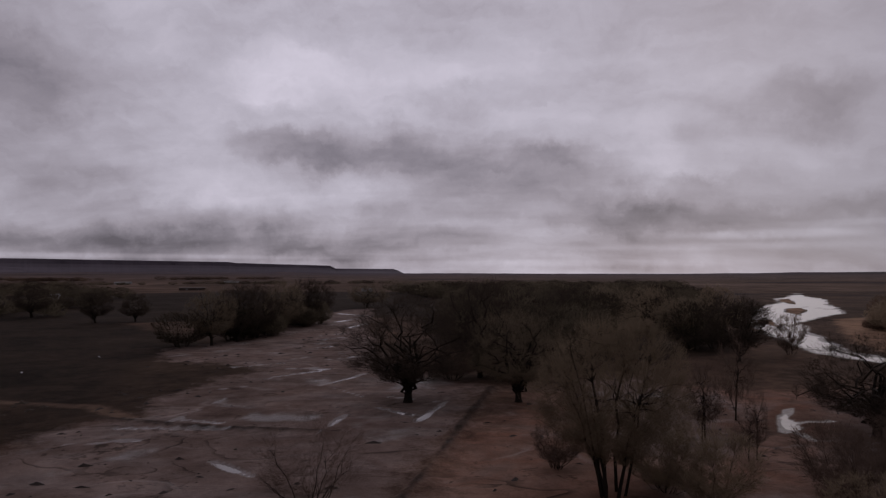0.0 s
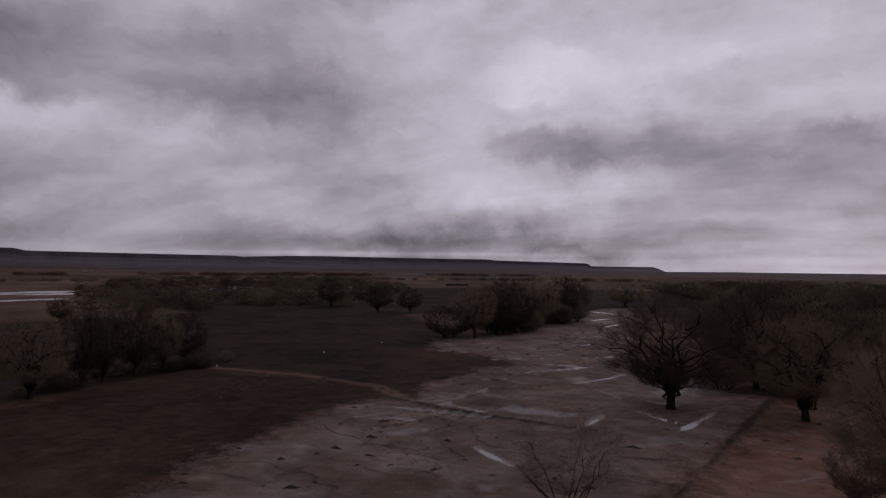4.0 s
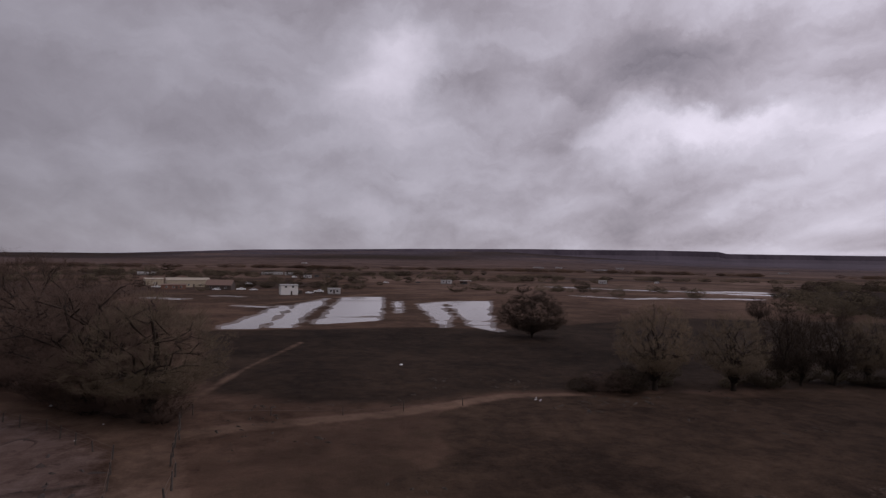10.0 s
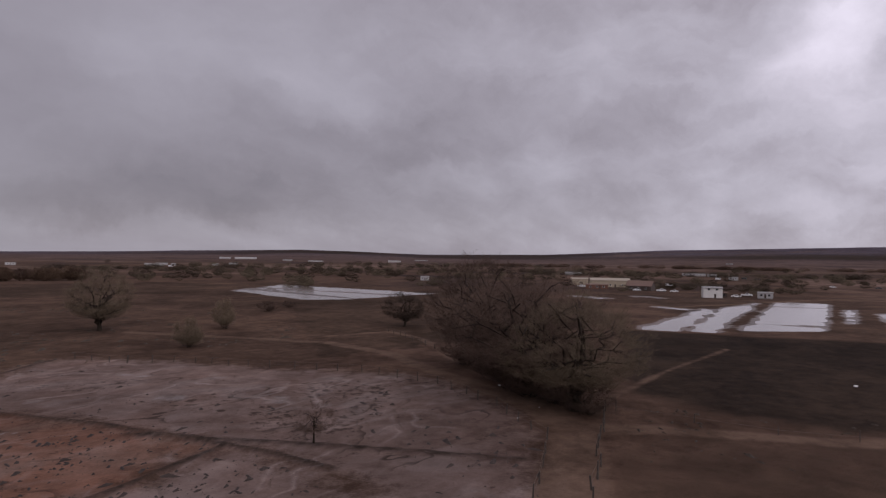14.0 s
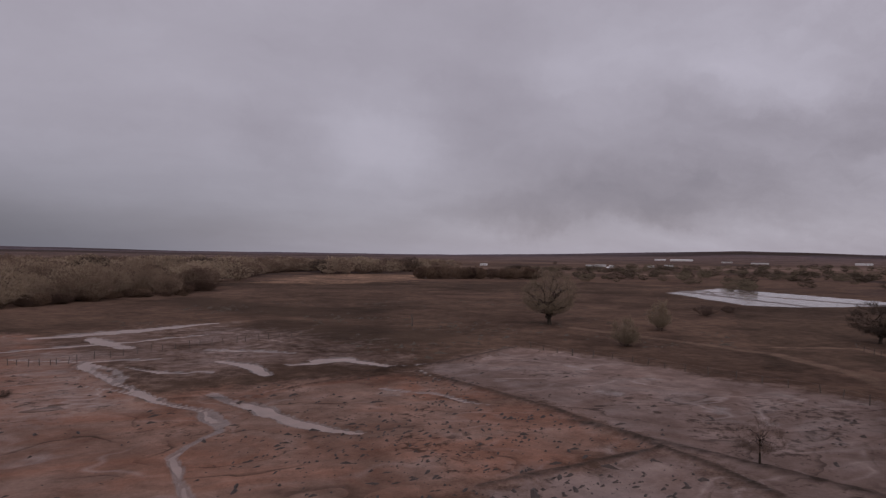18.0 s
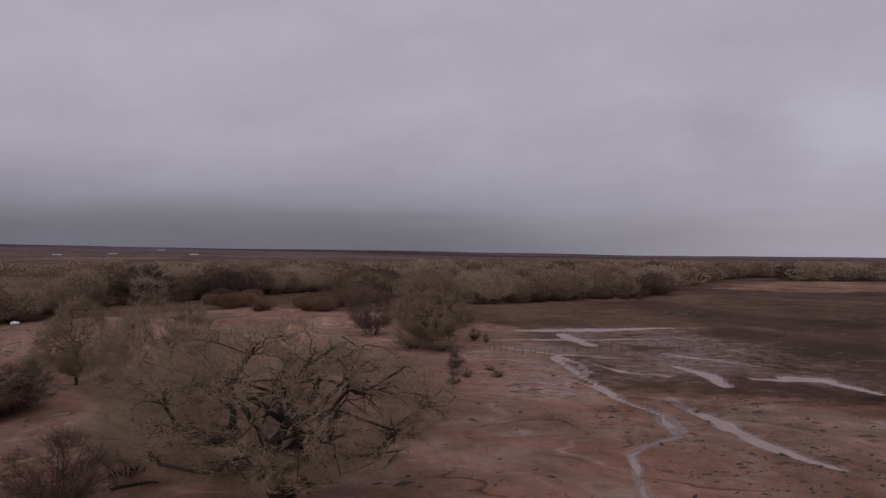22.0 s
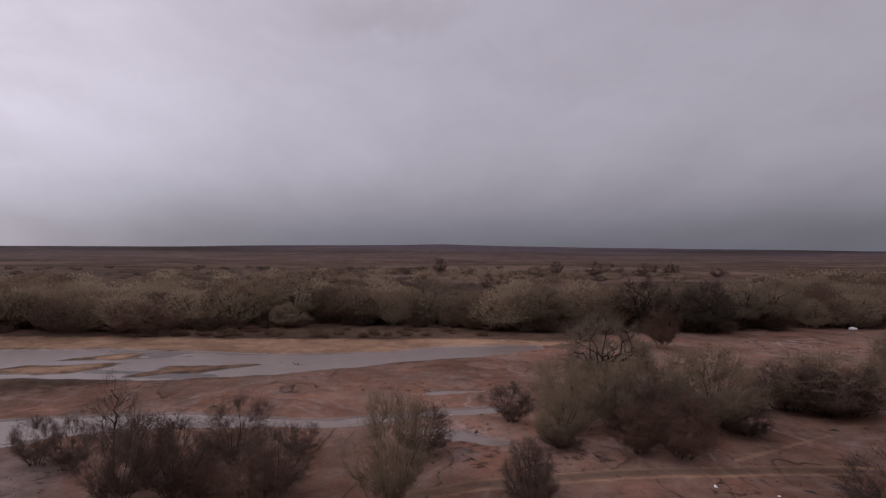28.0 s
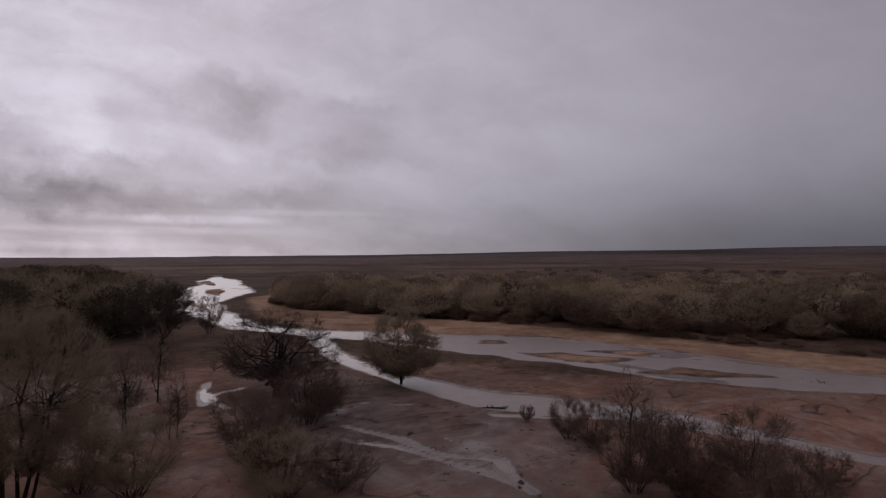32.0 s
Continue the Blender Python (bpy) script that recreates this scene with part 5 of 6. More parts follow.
plant("cotton", "tan", 51.1, 154.3, 15.1, 18.3, "bare cottonwood with a pale rounded crown")
plant("cotton", "grey", 59.9, 154.2, 12.3, 15.7, "bare cottonwood with grey twigs")
plant("cotton", "deep", 59.9, 126.8, 13.6, 15.5, "dark bare cottonwood on the floodplain")
plant("cotton", "tan", 74.0, 169.9, 14.9, 15.3, "bare cottonwood with a pale rounded crown")
plant("cotton", "deep", 32.1, 157.0, 15.0, 18.4, "dark bare cottonwood on the floodplain")
plant("cotton", "grey", 51.4, 195.2, 14.7, 18.6, "bare cottonwood with grey twigs")
plant("cotton", "deep", 25.8, 195.5, 13.9, 21.2, "dark bare cottonwood on the floodplain")
plant("cotton", "deep", 89.3, 183.9, 9.2, 16.1, "dark bare cottonwood on the floodplain")
plant("cotton", "grey", 70.9, -190.3, 12.5, 20.9, "bare cottonwood with grey twigs")
plant("cotton", "tan", 106.0, -232.6, 10.6, 23.1, "bare cottonwood with a pale rounded crown")
plant("cotton", "deep", 171.6, -179.5, 14.0, 26.9, "dark bare cottonwood on the floodplain")
plant("cotton", "tan", 187.1, -174.1, 14.6, 18.5, "bare cottonwood with a pale rounded crown")
plant("cotton", "deep", 153.7, -199.6, 11.7, 22.9, "dark bare cottonwood on the floodplain")
plant("cotton", "deep", 43.0, -352.3, 14.9, 23.8, "dark bare cottonwood on the floodplain")
plant("cotton", "grey", 9.1, -380.2, 13.9, 24.8, "bare cottonwood with grey twigs")
plant("cotton", "deep", -7.9, -410.5, 14.9, 24.2, "dark bare cottonwood on the floodplain")
plant("cotton", "deep", -106.8, -535.0, 12.7, 23.7, "dark bare cottonwood on the floodplain")
plant("cotton", "grey", -155.8, -570.7, 10.7, 21.6, "bare cottonwood with grey twigs")
plant("cotton", "deep", -203.7, -580.5, 15.3, 25.2, "dark bare cottonwood on the floodplain")


def woods(name, area, gap, heights, tone, label, seed, wide=1.0, far=False, sparse=-0.55):
    """A thicket seen from afar: many bare clumps in one mesh."""
    rng = np.random.default_rng(seed)
    xs, ys = [p[0] for p in area], [p[1] for p in area]
    n = int((max(xs) - min(xs)) * (max(ys) - min(ys)) / gap ** 2)
    x, y = rng.uniform(min(xs), max(xs), n), rng.uniform(min(ys), max(ys), n)
    keep = (area_distance(x, y, area) < 0) & (wave_noise(x, y, seed, gap * 9, 2) > sparse)
    pieces, tones = [], []
    for px, py in zip(x[keep], y[keep]):
        v, f = (FAR_CLUMPS if far else CLUMPS)[rng.integers(8)]
        h = heights[0] + (heights[1] - heights[0]) * rng.random() ** 1.4
        w = h * rng.uniform(1.15, 1.7) * wide
        tones.append(np.full(len(v), rng.random()))
        a = rng.uniform(0, 6.28)
        c, s = math.cos(a), math.sin(a)
        turn = np.array([[c, s, 0], [-s, c, 0], [0, 0, 1]])
        pieces.append((v @ turn * np.array([w, w, h]) + np.array([px, py, float(ground_z(px, py)) - 0.1]), f))
    v, f = join_np(pieces)
    me = mesh_of(name, v, f, TWIGS[tone])
    me.attributes.new("tone", "FLOAT", "POINT").data.foreach_set("value", np.concatenate(tones).astype(np.float32))
    return tagged(new(name, me), label, "woods", kind="stuff")


woods("bank_woods", [(152, 222), (131, 183), (134, 132), (138, 103), (144, 81), (146, 55), (153, 29), (158, 2), (147, -25), (141, -49), (142, -74), (147, -98),
                     (152, -116), (178, -116), (172, -60), (176, 0), (178, 60), (180, 120), (205, 235)], 7.4, (6.5, 12.0), "bank", "bare bank woods of grey-tan twigs along the river", 11)
woods("bank_woods_rear", [(176, 10), (178, 60), (180, 120), (205, 235), (270, 260), (300, 180), (280, 80), (230, 20)], 11.0, (6.5, 10.0), "bank", "bare grey-tan woods behind the river bank", 25, 1.15, True, -0.5)
# low dark clumps put in as the shade at the foot of the woods
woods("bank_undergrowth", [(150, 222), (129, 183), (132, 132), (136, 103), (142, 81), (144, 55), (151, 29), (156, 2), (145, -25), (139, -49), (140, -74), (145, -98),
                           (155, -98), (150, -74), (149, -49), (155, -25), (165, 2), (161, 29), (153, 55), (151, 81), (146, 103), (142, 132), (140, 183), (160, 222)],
      4.8, (1.6, 3.8), "under", "dark low clumps imitating shade at the foot of the bank woods", 24, 1.5, False, -0.7)
woods("bank_scrub", [(141, 70), (136, 45), (134, 20), (134, -8), (138, -30), (143, -25), (152, 3), (149, 29), (144, 55)], 5.0, (0.8, 1.7), "low", "low reddish scrub on the sandy bank", 21, 1.8, False, -0.2)
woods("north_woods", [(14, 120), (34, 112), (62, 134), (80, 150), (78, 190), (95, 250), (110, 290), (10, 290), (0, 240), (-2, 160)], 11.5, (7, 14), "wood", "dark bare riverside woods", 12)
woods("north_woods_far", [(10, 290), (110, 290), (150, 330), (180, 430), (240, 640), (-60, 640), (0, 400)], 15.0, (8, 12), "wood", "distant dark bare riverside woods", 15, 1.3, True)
woods("south_woods", [(58, -209), (38, -228), (21, -259), (-2, -266), (-10, -314), (20, -330), (100, -300), (140, -260), (80, -215)], 9.5, (8.0, 14.5), "south", "bare riverside woods on the valley floor", 13)
# more dark clumps imitate the shade below the south and east woods
woods("south_undergrowth", [(58, -207), (38, -226), (21, -257), (-2, -264), (-12, -314), (0, -316), (8, -274), (28, -268), (46, -238), (64, -218)], 6.0, (2.0, 4.5), "under", "dark low clumps imitating shade at the foot of the riverside woods", 26, 1.5, False, -0.8)
woods("east_undergrowth", [(150, -116), (163, -150), (148, -215), (138, -270), (150, -272), (160, -216), (174, -150), (162, -114)], 6.0, (2.0, 4.5), "under", "dark low clumps imitating shade at the foot of the riverside woods", 27, 1.5, False, -0.6)
woods("south_woods_far", [(-10, -314), (-14, -380), (-50, -410), (-88, -462), (-148, -530), (-212, -578), (-300, -680), (0, -700), (200, -520), (150, -330), (20, -330)], 13.0, (9, 14), "south", "distant bare riverside woods", 16, 1.3, True)
woods("east_woods", [(152, -116), (178, -116), (230, -150), (230, -250), (140, -270), (150, -215), (165, -150)], 9.5, (6.5, 12.5), "south", "bare grey-tan riverside woods", 14)
woods("east_woods_far", [(230, -150), (340, -200), (420, -420), (260, -560), (120, -500), (140, -270), (230, -250)], 13.0, (8, 12), "south", "distant bare riverside woods", 17, 1.3, True)
woods("red_scrub", [(119, -158), (92, -168), (93, -232), (110, -240), (136, -198), (152, -188)], 5.5, (2.2, 5.5), "low", "low reddish thicket beside the woods", 18, 1.2)
woods("east_scrub", [(185, -110), (185, 120), (260, 300), (700, 420), (900, 100), (800, -300), (420, -380), (260, -160)], 42.0, (1.5, 5.0), "wood", "scattered dark scrub on the dry plateau", 19, 1.8, True, -0.2)
woods("east_brush", [(186, -110), (190, 60), (300, 200), (520, 240), (640, 0), (560, -260), (400, -300), (260, -160)], 24.0, (3.0, 7.5), "bank", "rounded grey-tan bushes on the dry plateau", 37, 1.5, True, 0.0)
woods("far_hedge", [(-152, -414), (-196, -408), (-237, -395), (-240, -404), (-197, -420), (-152, -425)], 3.6, (7.5, 9.5), "under", "long dark bare hedge in the fields", 20, 0.8, True, -9)
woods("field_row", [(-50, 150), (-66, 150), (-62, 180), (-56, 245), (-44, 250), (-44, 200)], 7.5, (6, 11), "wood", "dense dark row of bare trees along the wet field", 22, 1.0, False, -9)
woods("pasture_row", [(-82, 32), (-92, 34), (-94, 96), (-84, 96)], 5.5, (1.6, 4.2), "wood", "undergrowth below the row of cottonwoods", 23, 1.2, False, -9)


def arc_strip(az0, az1, r0, r1):
    """Outline of a strip along a circle round the place."""
    steps = [az0 + (az1 - az0) * k / 8 for k in range(9)]
    return [tuple((bearing(a) * r0)[:2]) for a in steps] + [tuple((bearing(a) * r1)[:2]) for a in reversed(steps)]


woods("valley_trees", arc_strip(58, 150, 380, 840), 36.0, (3, 7), "wood", "scattered bare trees on the far fields", 36, 1.3, True, -0.2)
for k, (a0, a1, far_r) in enumerate(((62, 104, 430), (84, 140, 560), (58, 120, 690), (100, 152, 760))):
    woods("field_treeline", arc_strip(a0, a1, far_r, far_r + 12), 10.0, (3, 6), "wood", "broken line of bare trees between far fields", 60 + k, 1.5, True, 0.05)
woods("west_treeline", arc_strip(48, 112, 870, 895), 13.0, (4, 6.5), "wood", "dark far treeline across the valley", 32, 1.9, True, -0.3)
for k, (a0, a1, far_r) in enumerate(((30, 76, 1480), (70, 118, 1420), (14, 40, 1650))):
    woods("far_treeline", arc_strip(a0, a1, far_r, far_r + 40), 17.0, (6, 9), "under", "dark level treeline far across the valley", 80 + k, 2.4, True, -0.35)
woods("north_treeline", arc_strip(5, 47, 1050, 1085), 16.0, (4, 7), "wood", "dark far treeline across the valley", 33, 2.2, True, -0.3)
woods("field_woods", [(-216, 157), (-198, 194), (-164, 215), (-155, 257), (-209, 433), (-468, 773), (-556, 525), (-499, 366)], 17.0, (5, 9), "wood", "dark bare trees between the fields", 31, 1.2, True, -0.4)
woods("yard_trees", [(-655, -248), (-926, 74), (-1084, 283), (-1490, 389), (-1381, 110), (-991, -376)], 34.0, (5, 9), "wood", "bare trees round the farmyards", 34, 1.2, True, -0.1)
woods("southwest_trees", [(-259, -410), (-441, -246), (-613, -224), (-1498, -547), (-1217, -824), (-662, -1048)], 44.0, (4, 8), "wood", "scattered bare trees in the valley", 35, 1.4, True, -0.2)


# ---- small clods, weeds and wrack on the flats ----
def scatter(name, area, count, sizes, mat, label, seed, near=None):
    """Little uneven lumps strewn over an area, in one mesh."""
    rng = np.random.default_rng(seed)
    xs, ys = [p[0] for p in area], [p[1] for p in area]
    x, y = rng.uniform(min(xs), max(xs), count), rng.uniform(min(ys), max(ys), count)
    keep = (area_distance(x, y, area) < 0) & (wave_noise(x, y, seed, 14.0, 3) > rng.uniform(-0.1, 0.6, count))
    keep &= ground_z(x, y) > -0.08
    x, y = x[keep], y[keep]
    n = len(x)
    ang = np.arange(6) * np.pi / 3
    r = (sizes[0] * 0.7 + (sizes[1] * 1.5 - sizes[0] * 0.7) * rng.random(n) ** 2.8)[:, None] * rng.uniform(0.5, 1.2, (n, 6))
    turn, long = rng.normal(0.6, 0.6, n), rng.uniform(1.0, 4.0, n)
    px, py = np.cos(ang)[None] * r * long[:, None], np.sin(ang)[None] * r
    c, s = np.cos(turn)[:, None], np.sin(turn)[:, None]
    ring = np.stack([px * c - py * s + x[:, None], px * s + py * c + y[:, None], np.full((n, 6), -0.03)], -1)
    high = r.mean(1) * rng.uniform(0.35, 0.9, n) + 0.03
    top = np.stack([x + rng.normal(0, 0.03, n), y + rng.normal(0, 0.03, n), high], -1)[:, None]
    verts = np.concatenate([ring, top], 1).reshape(-1, 3)
    o = np.arange(n)[:, None, None] * 7
    k = np.arange(6)
    faces = (o + np.stack([k, (k + 1) % 6, np.full(6, 6)], -1)[None]).reshape(-1, 3)
    return tagged(new(name, mesh_of(name, verts, faces, mat)), label, "clods", kind="stuff")


MAT_CLOD = plain("dark_wet_clods", (0.035, 0.024, 0.019), 0.95, 0.4, 2.0)
MAT_WEED = plain("dead_weeds", (0.042, 0.030, 0.020), 1.0, 0.4, 2.0)
scatter("clods", RED, 15000, (0.06, 0.22), MAT_CLOD, "dark clods and wrack strewn on red mud", 51)
scatter("flat_clods", [(-44, -30), (-42, -62), (-34, -92), (4, -84), (24, -110), (26, -80), (10, -46), (-8, -40)], 11000, (0.07, 0.2), MAT_CLOD, "dark clods strewn on the red flat", 58)
scatter("wrack_clods", [(-47, -58), (-52, -49), (-46, -43), (-42, -48)], 700, (0.08, 0.24), MAT_CLOD, "dark clods gathered on the grey mud", 59)
scatter("mud_clods", MUD[1], 1500, (0.07, 0.28), MAT_CLOD, "dark clods on the grey mud flat", 52)
scatter("field_clods", MUD[0], 5200, (0.07, 0.30), MAT_CLOD, "dark clods and stubble on the grey field", 53)
scatter("near_clods", MUD[2], 700, (0.07, 0.3), MAT_CLOD, "dark clods on pale mud", 54)
scatter("bank_wrack", MUD[3], 3600, (0.06, 0.18), MAT_CLOD, "dark wrack along the flooded bank", 55)
scatter("weed_tufts", [(-38, 22), (-44, 60), (-48, 82), (-66, 92), (-84, 88), (-100, 0), (-90, -16), (-48, -12)], 9000, (0.08, 0.25), MAT_WEED, "dead weed tufts on the pasture", 56)
scatter("plain_tufts", [(-35, -98), (-62, -108), (-100, -90), (-150, -140), (-100, -220), (0, -230), (20, -170), (-20, -130)], 9000, (0.12, 0.4), MAT_WEED, "dry grass tufts on the brown plain", 57)


# ---- fences ----
MAT_POST = plain("weathered_post_wood", (0.055, 0.042, 0.034), 0.9, 0.35, 1.5)
MAT_WIRE = plain("rusty_wire", (0.09, 0.065, 0.05), 0.6, 0.3, 4.0, 0.5)


def post_mesh(high, thick, seed):
    rng = random.Random(seed)
    bm = bmesh.new()
    bmesh.ops.create_cone(bm, cap_ends=True, segments=7, radius1=thick, radius2=thick * 0.85, depth=high, matrix=Matrix.Translation((0, 0, high / 2 - 0.15)))
    for v in bm.verts:
        v.co += Vector((rng.uniform(-1, 1), rng.uniform(-1, 1), rng.uniform(-1, 1) * (v.co.z > high / 2))) * thick * 0.25
    me = bpy.data.meshes.new("post")
    bm.to_mesh(me)
    bm.free()
    me.materials.append(MAT_POST)
    return me


def wire_mesh(stops, z, rad):
    line = np.array([[(px, py, z) for px, py in stops]], float)
    v, f = tubes(line, np.full(line.shape[:2], rad), 3, False)
    return mesh_of("wire", v, f, MAT_WIRE)


def fence(points, gap, high, thick, label, wires=2, seed=1):
    rng = random.Random(seed)
    ob = tagged(new("wire_fence"), label, "fence", "field fences")
    ob.location = (*points[0], 0)
    meshes = [post_mesh(high * k, thick, seed + i) for i, k in enumerate((0.9, 1.0, 1.12))]
    stops = []
    for (ax, ay), (bx, by) in zip(points[:-1], points[1:]):
        n = max(1, round(math.hypot(bx - ax, by - ay) / gap))
        stops += [(ax + (bx - ax) * k / n + rng.uniform(-0.3, 0.3), ay + (by - ay) * k / n + rng.uniform(-0.3, 0.3)) for k in range(n)]
    stops.append(points[-1])
    for px, py in stops:
        p = new("post", rng.choice(meshes))
        p.parent = ob
        p.matrix_basis = pose(px - points[0][0], py - points[0][1], 0, rng.uniform(-6, 6), rng.uniform(-6, 6), rng.uniform(0, 360))
    for k in range(wires):
        w = new("wire", wire_mesh([(px - points[0][0], py - points[0][1]) for px, py in stops], high * (0.45 + 0.42 * k), 0.012))
        w.parent = ob
    return ob


fence([(-64, -94.4), (-69, -89), (-72.8, -76), (-79, -58), (-77.8, -44), (-70, -31), (-59.5, -21), (-44, -16.5)], 3.6, 1.35, 0.07, "old wooden post and wire fence round the mud flat", 2, 3)
fence([(-74.6, -18.8), (-57, -15.1), (-45.9, -12.5)], 3.2, 1.5, 0.09, "wooden post fence along the dirt road", 2, 4)
fence([(-61.9, -105.3), (-64, -94.4)], 4.0, 1.3, 0.07, "wooden post and wire fence on the plain", 2, 5)
fence([(15.9, -113.7), (3.9, -122), (-11, -129), (-22.5, -133.7)], 2.4, 1.35, 0.06, "low wooden fence across the red runoff", 3, 6)
fence([(27.6, -113.8), (24, -112.6)], 1.2, 1.2, 0.06, "short piece of old wooden fence", 3, 7)
fence([(22.3, -111.2), (17, -112)], 1.3, 1.2, 0.06, "short piece of old wooden fence", 3, 8)
fence([(-75.6, -17.9), (-74, -0.8), (-78.3, 14.2)], 8.0, 1.3, 0.06, "sparse post and wire fence on the pasture", 1, 9)
fence([(-125.6, -84.6), (-104.5, -57.7), (-94, -43.6)], 4.5, 1.3, 0.07, "post and wire fence beside the track", 2, 10)
fence([(-196, -179), (-212, -166), (-268, -158)], 9.0, 1.2, 0.07, "post fence along the flooded field", 1, 11)
fence([(24, -79), (27, -88), (31, -100), (33, -112)], 2.6, 1.3, 0.07, "leaning post fence with caught brush", 2, 12)

for k, (dx, lean) in enumerate(((0.0, 4), (0.5, -9))):
    tagged(new("wooden_post", post_mesh(3.1 - 0.8 * k, 0.14, 70 + k)), "tall dark weathered wooden post on the plain", "post", "tall posts").matrix_basis = pose(-51.6 + dx, -145 + dx, 0, lean, lean / 2, 30)


# ---- driftwood and litter ----
def driftwood(x, y, size, turn, label):
    rng = np.random.default_rng(int(abs(x * 10)))
    ob = tagged(new("driftwood"), label, "driftwood", "stranded wood")
    ob.matrix_basis = pose(x, y, float(ground_z(x, y)) - 0.05, 0, 0, turn)
    u = np.linspace(0, 1, 6)[:, None]
    trunk = np.concatenate([(u - 0.5) * size, np.sin(u * 3) * 0.08 * size, 0.1 + 0.05 * size * u], 1)[None]
    rad = size * np.array([[0.05, 0.045, 0.04, 0.035, 0.03, 0.02]])
    p = new("log", mesh_of("log", *tubes(trunk, rad, 7, False), MAT_BARK, True))
    p.parent = ob
    for _ in range(7):
        s = trunk[0, rng.integers(1, 6)]
        e = s + np.array([rng.normal(0, 0.16), rng.normal(0, 0.14), rng.uniform(-0.02, 0.12)]) * size
        line = np.stack([s, (s + e) / 2 + rng.normal(0, 0.03, 3) * size, e])[None]
        q = new("branch", mesh_of("branch", *tubes(line, size * np.array([[0.022, 0.016, 0.006]]), 5, False), MAT_BARK, True))
        q.parent = ob
    return ob


driftwood(102.5, 17.7, 3.4, -80, "stranded driftwood with broken branches in the river")
driftwood(104.7, 17.6, 2.5, -80, "short driftwood log in the shallow river")
driftwood(60.1, 43.7, 3.5, -54, "driftwood lodged at the channel edge")
driftwood(34.0, 43.3, 4.0, -38, "fallen bare branch on wet soil")
driftwood(40.2, -28.2, 3.0, -125, "dark fallen brush on red soil")
driftwood(37.0, -37.9, 3.0, -136, "fallen dark branches under the tree")

MAT_LITTER = plain("white_plastic", (0.75, 0.75, 0.74), 0.5, 0.1, 3.0)


def litter(x, y, size):
    rng = random.Random(int(abs(x * 7 + y)))
    bm = bmesh.new()
    bmesh.ops.create_icosphere(bm, subdivisions=2, radius=size / 2, matrix=Matrix.Diagonal((1.3, 0.8, 0.55, 1)))
    for v in bm.verts:
        v.co *= rng.uniform(0.75, 1.2)
    me = bpy.data.meshes.new("litter")
    bm.to_mesh(me)
    bm.free()
    me.materials.append(MAT_LITTER)
    ob = tagged(new("litter", me), "white object lying on the ground", "litter", "white litter")
    ob.matrix_basis = pose(x, y, size * 0.15, 0, 0, rng.uniform(0, 360))
    return ob


litter(-81.6, -35.8, 0.39)
litter(-72.3, -26.4, 0.19)
litter(-66.1, -26.7, 0.17)
litter(-81.9, 24.9, 0.28)
litter(-80.9, 25.3, 0.22)
litter(-89.5, 90.1, 0.44)
litter(-83.2, 88.9, 0.39)
litter(-110.2, 8.8, 0.55)
litter(-76.5, 113.5, 0.39)
litter(-74.2, 134.8, 0.33)
litter(46.9, -24.8, 0.22)
litter(44.8, -28.6, 0.22)
litter(47.2, -24.9, 0.22)
litter(-81.1, 24.6, 0.28)
litter(-80.1, 24.9, 0.22)
# larger unidentified white object at the wood edge, drawn with the litter shape
litter(146.9, -112.8, 1.5)


# ---- farm buildings and vehicles across the fields ----
MAT_WHITE = plain("white_painted_siding", (0.62, 0.60, 0.57), 0.7, 0.12, 0.8)
MAT_PALE = plain("pale_weathered_siding", (0.40, 0.39, 0.38), 0.75, 0.15, 0.3)
MAT_TAN = plain("tan_metal_siding", (0.34, 0.28, 0.20), 0.55, 0.15, 0.5)
MAT_TANROOF = plain("tan_metal_roof", (0.30, 0.25, 0.18), 0.5, 0.15, 0.4)
MAT_BROWN = plain("brown_shingles", (0.13, 0.08, 0.06), 0.85, 0.25, 1.5)
MAT_GREYROOF = plain("grey_roofing", (0.22, 0.21, 0.20), 0.7, 0.2, 1.0)
MAT_DARKWALL = plain("dark_wood_siding", (0.06, 0.042, 0.034), 0.85, 0.25, 1.0)
MAT_RUST = plain("rust_red_wall", (0.16, 0.075, 0.05), 0.8, 0.25, 1.0)
MAT_GLASS = plain("dark_window_glass", (0.02, 0.022, 0.025), 0.08, 0.1, 1.0)
MAT_CAR_WHITE = plain("white_car_paint", (0.66, 0.66, 0.66), 0.3, 0.08, 1.0)
MAT_CAR_DARK = plain("dark_car_paint", (0.035, 0.035, 0.04), 0.3, 0.1, 1.0)
MAT_TYRE = plain("tyre_rubber", (0.02, 0.02, 0.02), 0.9, 0.2, 5.0)


def gable_bm(length, depth, eave, ridge, over):
    """A pitched roof slab with overhang."""
    bm = bmesh.new()
    l, d, t = length / 2 + over, depth / 2 + over, 0.14
    for side in (-1, 1):
        lo = [bm.verts.new((x, side * d, eave - (ridge - eave) * over / (depth / 2) + z)) for x in (-l, l) for z in (0, t)]
        hi = [bm.verts.new((x, side * 0.01, ridge + z)) for x in (-l, l) for z in (0, t)]
        a, a2, c, c2 = lo
        e, e2, g, g2 = hi
        for f in ((a2, c2, g2, e2), (a, e, g, c), (a, c, c2, a2), (a, a2, e2, e), (c, g, g2, c2), (e, e2, g2, g)):
            bm.faces.new(f)
    bmesh.ops.recalc_face_normals(bm, faces=bm.faces[:])
    return bm


